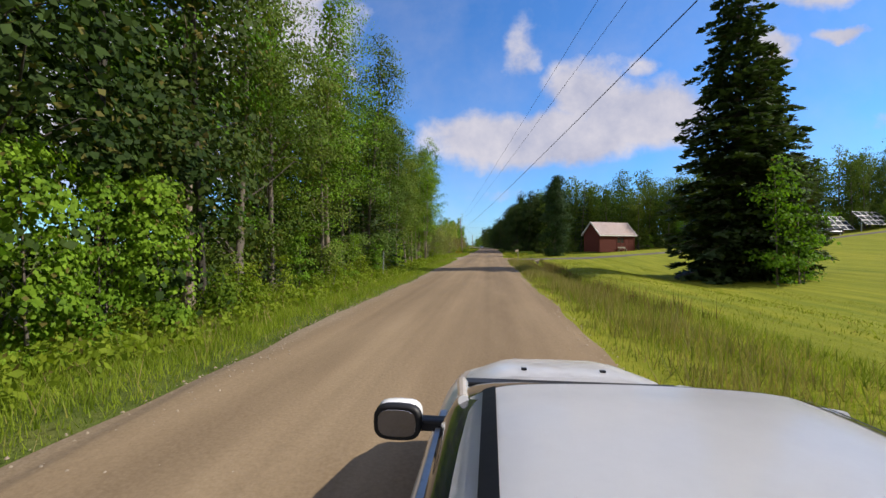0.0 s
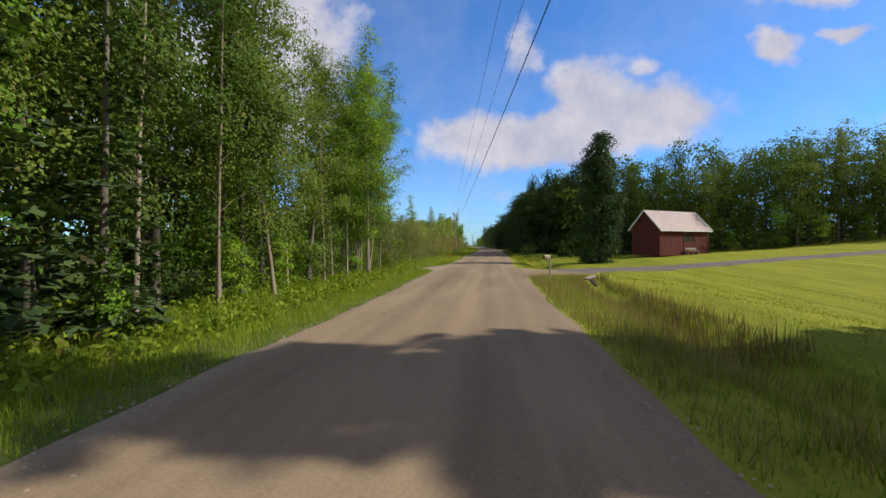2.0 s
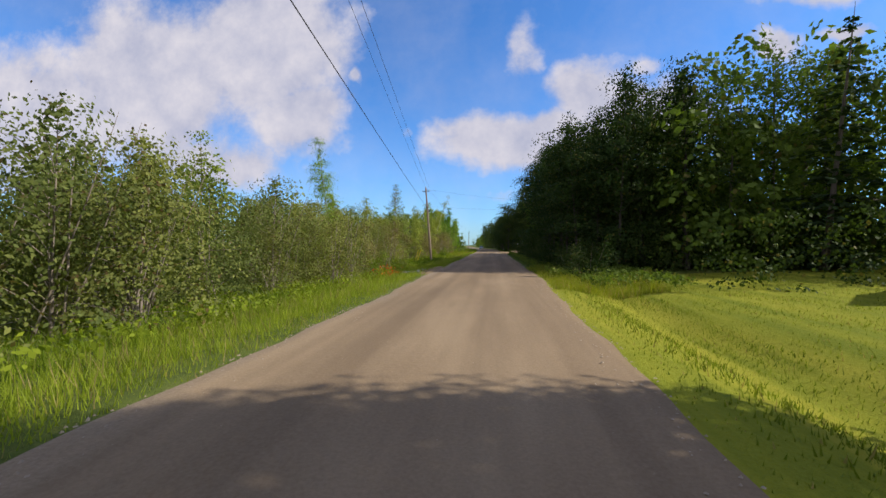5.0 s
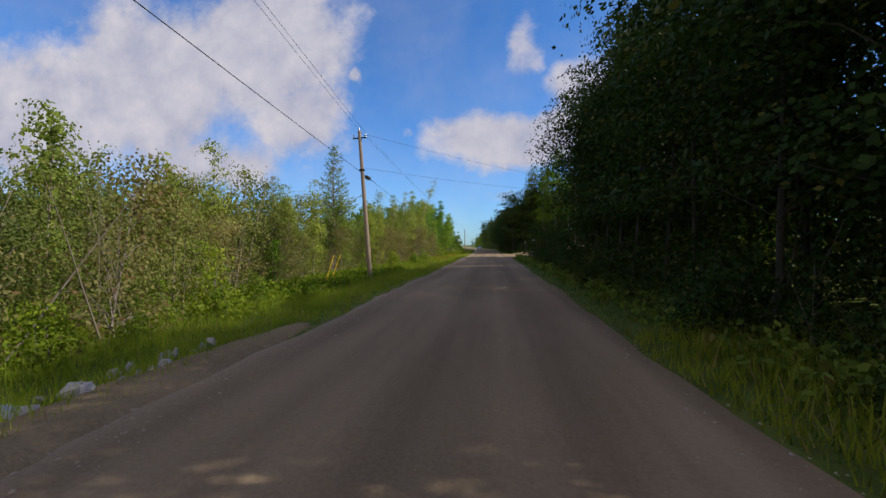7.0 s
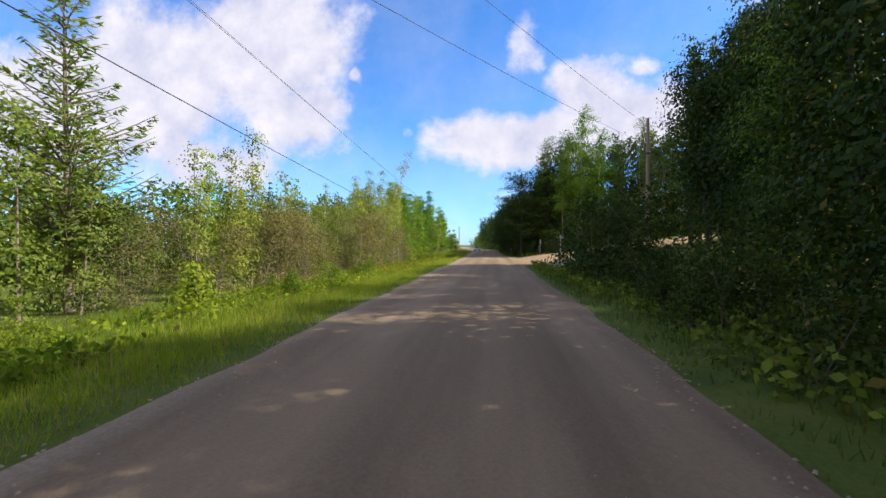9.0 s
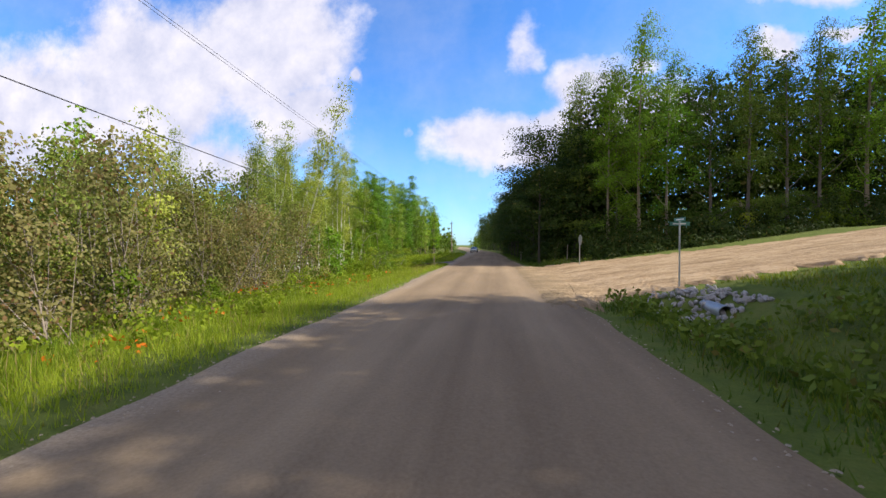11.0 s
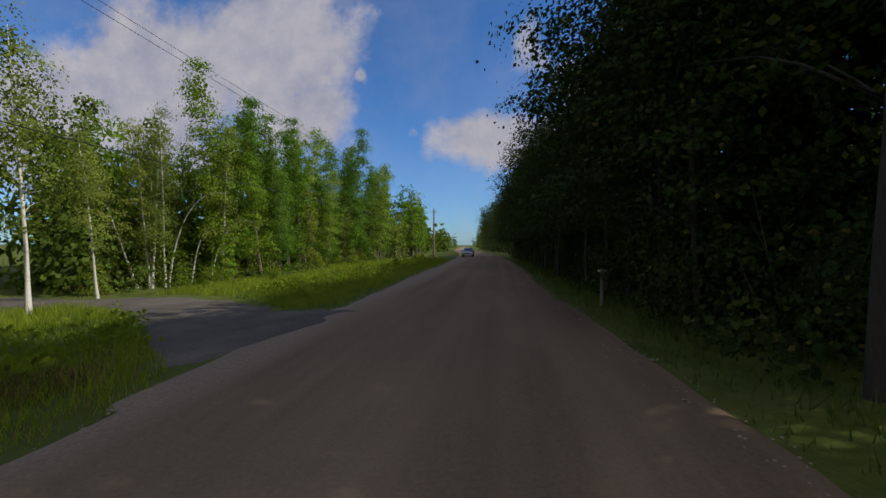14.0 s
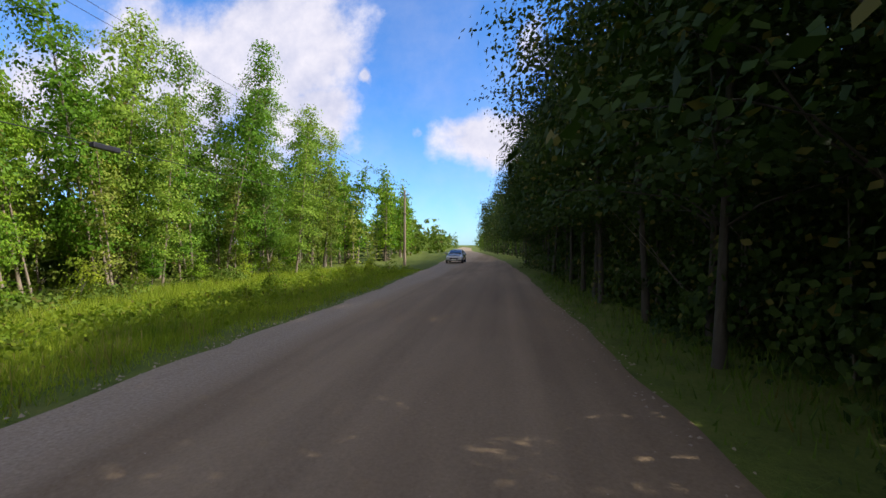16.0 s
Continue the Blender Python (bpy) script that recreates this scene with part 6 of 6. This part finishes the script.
def shell(stations, k=20, power=3.2):
    """A closed body lofted along y: stations of y, half width, bottom, top."""
    b = bmesh.new()
    rings = []
    for y, w, z0, z1 in stations:
        ring = []
        for a in np.linspace(0, 2 * math.pi, k + 1)[:-1]:
            c, s = math.cos(a), math.sin(a)
            ring.append(b.verts.new((w * math.copysign(abs(c) ** (2 / power), c), y, (z0 + z1) / 2 + (z1 - z0) / 2 * math.copysign(abs(s) ** (2 / power), s))))
        rings.append(ring)
    for p, q in zip(rings, rings[1:]):
        for j in range(k):
            b.faces.new((p[j], p[(j + 1) % k], q[(j + 1) % k], q[j])).smooth = True
    b.faces.new(rings[0]), b.faces.new(rings[-1][::-1])
    return b


def ring_mesh(r_out, r_in, width, seg=26):
    b = bmesh.new()
    prof = [(r_in, -width / 2), (r_out * 0.96, -width / 2), (r_out, -width * 0.3), (r_out, width * 0.3), (r_out * 0.96, width / 2), (r_in, width / 2)]
    rings = [[b.verts.new((x, r * math.cos(a), r * math.sin(a))) for r, x in prof] for a in np.linspace(0, 2 * math.pi, seg + 1)[:-1]]
    for i in range(seg):
        p, q = rings[i], rings[(i + 1) % seg]
        for j in range(len(prof)):
            b.faces.new((p[j], q[j], q[(j + 1) % len(prof)], p[(j + 1) % len(prof)])).smooth = True
    return b


def car(m, paint, label, strips=True):
    """A hatchback facing +y, its middle at the origin of m, 4.4 m long."""
    e = thing("car", label, "car", m=m)
    part("body", shell([(-2.2, 0.62, 0.42, 0.78), (-2.12, 0.8, 0.3, 0.92), (-1.6, 0.88, 0.22, 0.97), (0.0, 0.9, 0.2, 0.95), (1.0, 0.9, 0.2, 0.95), (1.5, 0.88, 0.22, 0.94), (2.05, 0.84, 0.24, 0.86),
                               (2.34, 0.74, 0.3, 0.76), (2.46, 0.55, 0.36, 0.62)], 28, 4.0), paint, e)
    hood = bmesh.new()
    xs, ysn = np.linspace(-0.72, 0.72, 13), np.linspace(1.37, 2.3, 9)
    grid = [[hood.verts.new((x * (1 - 0.14 * (j / 8) ** 2), y, 0.985 - 0.13 * (j / 8) ** 2 - 0.1 * (abs(x) / 0.72) ** 3 + 0.012 * (abs(abs(x) - 0.45) < 0.1))) for x in xs] for j, y in enumerate(ysn)]
    for j in range(8):
        for i in range(12):
            hood.faces.new((grid[j][i], grid[j][i + 1], grid[j + 1][i + 1], grid[j + 1][i])).smooth = True
    bmesh.ops.solidify(hood, geom=hood.faces[:], thickness=0.03)
    bonnet = part("bonnet", hood, paint, e)
    for x in (-0.28, 0.28):
        part("washer_jet", bm_box(x - 0.02, x + 0.02, 1.52, 1.55, 0.98, 0.996, 0.004), BLACK_PLASTIC, bonnet)
    part("cowl", bm_box(-0.7, 0.7, 1.27, 1.375, 0.93, 0.962, 0.01), BLACK_PLASTIC, e)
    glass = shell([(-2.0, 0.62, 0.9, 0.97), (-1.65, 0.68, 0.88, 1.31), (-1.2, 0.7, 0.86, 1.38), (-0.1, 0.71, 0.86, 1.385), (0.3, 0.7, 0.86, 1.295), (0.8, 0.69, 0.86, 1.13), (1.3, 0.66, 0.86, 0.95)], 24, 4.5)
    part("windows", glass, GLAZE, e, "dark tinted car glass")
    roof = bmesh.new()
    xs, ysn = np.linspace(-0.66, 0.66, 23), np.linspace(-1.78, -0.02, 14)
    grid = [[roof.verts.new((x, y, 1.425 - 0.03 * (x / 0.66) ** 2 - 0.1 * abs(x / 0.66) ** 9 - 0.05 * ((y + 0.8) / 0.95) ** 4)) for x in xs] for y in ysn]
    for j in range(13):
        for i in range(22):
            roof.faces.new((grid[j][i], grid[j][i + 1], grid[j + 1][i + 1], grid[j + 1][i])).smooth = True
    bmesh.ops.solidify(roof, geom=roof.faces[:], thickness=0.035)
    roof_ob = part("roof", roof, paint, e)
    seal = bmesh.new()
    g = [[seal.verts.new((x, y, 1.3985 + dz - 0.03 * (x / 0.66) ** 2 - 0.1 * abs(x / 0.66) ** 9)) for x in xs] for y, dz in ((-0.045, 0.004), (-0.002, 0.0))]
    for i in range(22):
        seal.faces.new((g[0][i], g[0][i + 1], g[1][i + 1], g[1][i]))
    bmesh.ops.solidify(seal, geom=seal.faces[:], thickness=0.012)
    part("windscreen_seal", seal, BLACK_PLASTIC, roof_ob, "black rubber windscreen seal")
    if strips:
        for s in (-1, 1):
            st = bmesh.new()
            g = [[st.verts.new((s * x, y, 1.4315 - 0.03 * (x / 0.66) ** 2 - 0.1 * (x / 0.66) ** 9 - 0.05 * ((y + 0.8) / 0.95) ** 4)) for x in (0.51, 0.555)] for y in ysn]
            for j in range(13):
                st.faces.new((g[j][0], g[j][1], g[j + 1][1], g[j + 1][0]))
            bmesh.ops.solidify(st, geom=st.faces[:], thickness=0.012)
            part("roof_strip", st, BLACK_PLASTIC, roof_ob, "black plastic roof strip")
    for s in (-1, 1):
        part("pillar", bm_rod((s * 0.625, -0.06, 1.335), (s * 0.72, 1.34, 0.93), 0.02, 0.04, 10), paint, e)
        part("pillar", bm_rod((s * 0.63, -1.72, 1.24), (s * 0.72, -2.0, 0.95), 0.07, 0.09, 10), paint, e)
        part("sill_trim", bm_box(s * 0.79 - 0.02, s * 0.79 + 0.02, -1.7, 0.8, 0.93, 0.955, 0.006), STEEL, e)
        arm = part("mirror", shell([(0.52, 0.06, 0.95, 1.06), (0.545, 0.115, 0.92, 1.085), (0.6, 0.12, 0.92, 1.085), (0.68, 0.09, 0.94, 1.06)], 20, 3.5), paint, e, "painted door mirror")
        arm.location = (s * 1.0, 0, 0)
        part("mirror_rim", shell([(0.5, 0.11, 0.915, 1.075), (0.505, 0.122, 0.905, 1.085), (0.55, 0.124, 0.9, 1.085), (0.57, 0.118, 0.905, 1.08)], 20, 3.2), BLACK_PLASTIC, arm, "black plastic mirror rim")
        part("mirror_glass", shell([(0.4985, 0.098, 0.925, 1.062), (0.503, 0.1, 0.923, 1.064)], 20, 3.2), MIRROR, arm)
        part("mirror_foot", bm_box(s * 0.83 - 0.08, s * 0.83 + 0.08, 0.56, 0.64, 0.93, 0.99, 0.015), BLACK_PLASTIC, e)
        part("headlamp", shell([(2.12, 0.16, 0.62, 0.78), (2.31, 0.13, 0.6, 0.74), (2.38, 0.07, 0.62, 0.7)], 14, 3).copy(), LAMP_GLASS, e).location = (s * 0.58, 0.03, 0)
        part("tail_lamp", bm_box(s * 0.66 - 0.1, s * 0.66 + 0.1, -2.17, -2.08, 0.68, 0.88, 0.02), RED_FLAG, e)
        for y in (-1.32, 1.5):
            w = part("wheel", ring_mesh(0.32, 0.2, 0.2), RUBBER, e, "black tyre on a steel rim")
            w.location = (s * 0.81, y, 0.32)
            part("rim", bm_rod((-0.07, 0, 0), (0.07, 0, 0), 0.205, 0.205, 20), STEEL, w)
    part("grille", bm_box(-0.42, 0.42, 2.39, 2.475, 0.42, 0.6, 0.02), BLACK_PLASTIC, e)
    part("number_plate", bm_box(-0.26, 0.26, 2.46, 2.485, 0.36, 0.47, 0.006), WHITE_TRIM, e, "blank white number plate")
    return e


car(pose(0.53, 1.55, 0.0), WHITE_PAINT, "white hatchback with black roof strips on the gravel road")
car(pose(-4.9, 252.0, 0.0, 0, 0, 180), SILVER_PAINT, "pale silver hatchback standing on the gravel road", False)
car(pose(56.5, 76.4, float(land(56.5, 76.4)) + 0.02, 0, 0, 100), DARK_PAINT, "dark car parked below the solar panels", False)

# ---------- solar panels on the hill ----------


def solar(x, y, turn):
    e = thing("solar_panel", "tilted solar panel rack with white-framed dark cells", "solar panel", "solar panels", pose(x, y, float(land(x, y)), 0, 0, turn))
    t = Matrix.Translation((0, 0, 2.0)) @ Matrix.Rotation(radians(48), 4, "X")
    for i, j in product(range(4), range(3)):
        pn = part("panel", bm_box(-3.3 + i * 1.66, -1.7 + i * 1.66, -1.6 + j * 1.08, -0.56 + j * 1.08, 0.0, 0.05, 0.01, t), PANEL_BLUE, e)
        for x0, x1, y0, y1 in ((-3.3, -1.7, -1.6, -1.54), (-3.3, -1.7, -0.62, -0.56), (-3.3, -3.24, -1.54, -0.62), (-1.76, -1.7, -1.54, -0.62)):
            part("frame", bm_box(x0 + i * 1.66, x1 + i * 1.66, y0 + j * 1.08, y1 + j * 1.08, 0.052, 0.07, 0.0, t), WHITE_TRIM, pn)
    for x0 in (-2.4, 2.4):
        part("leg", bm_rod((x0, 0.1, -0.3), (x0, 0.1, 2.0), 0.09, 0.09, 8), STEEL, e)
    part("rail", bm_rod((-3.2, 0, 1.96), (3.2, 0, 1.96), 0.06, 0.06, 8), STEEL, e)


solar(59.5, 79.0, 22)
solar(66.6, 80.6, 22)
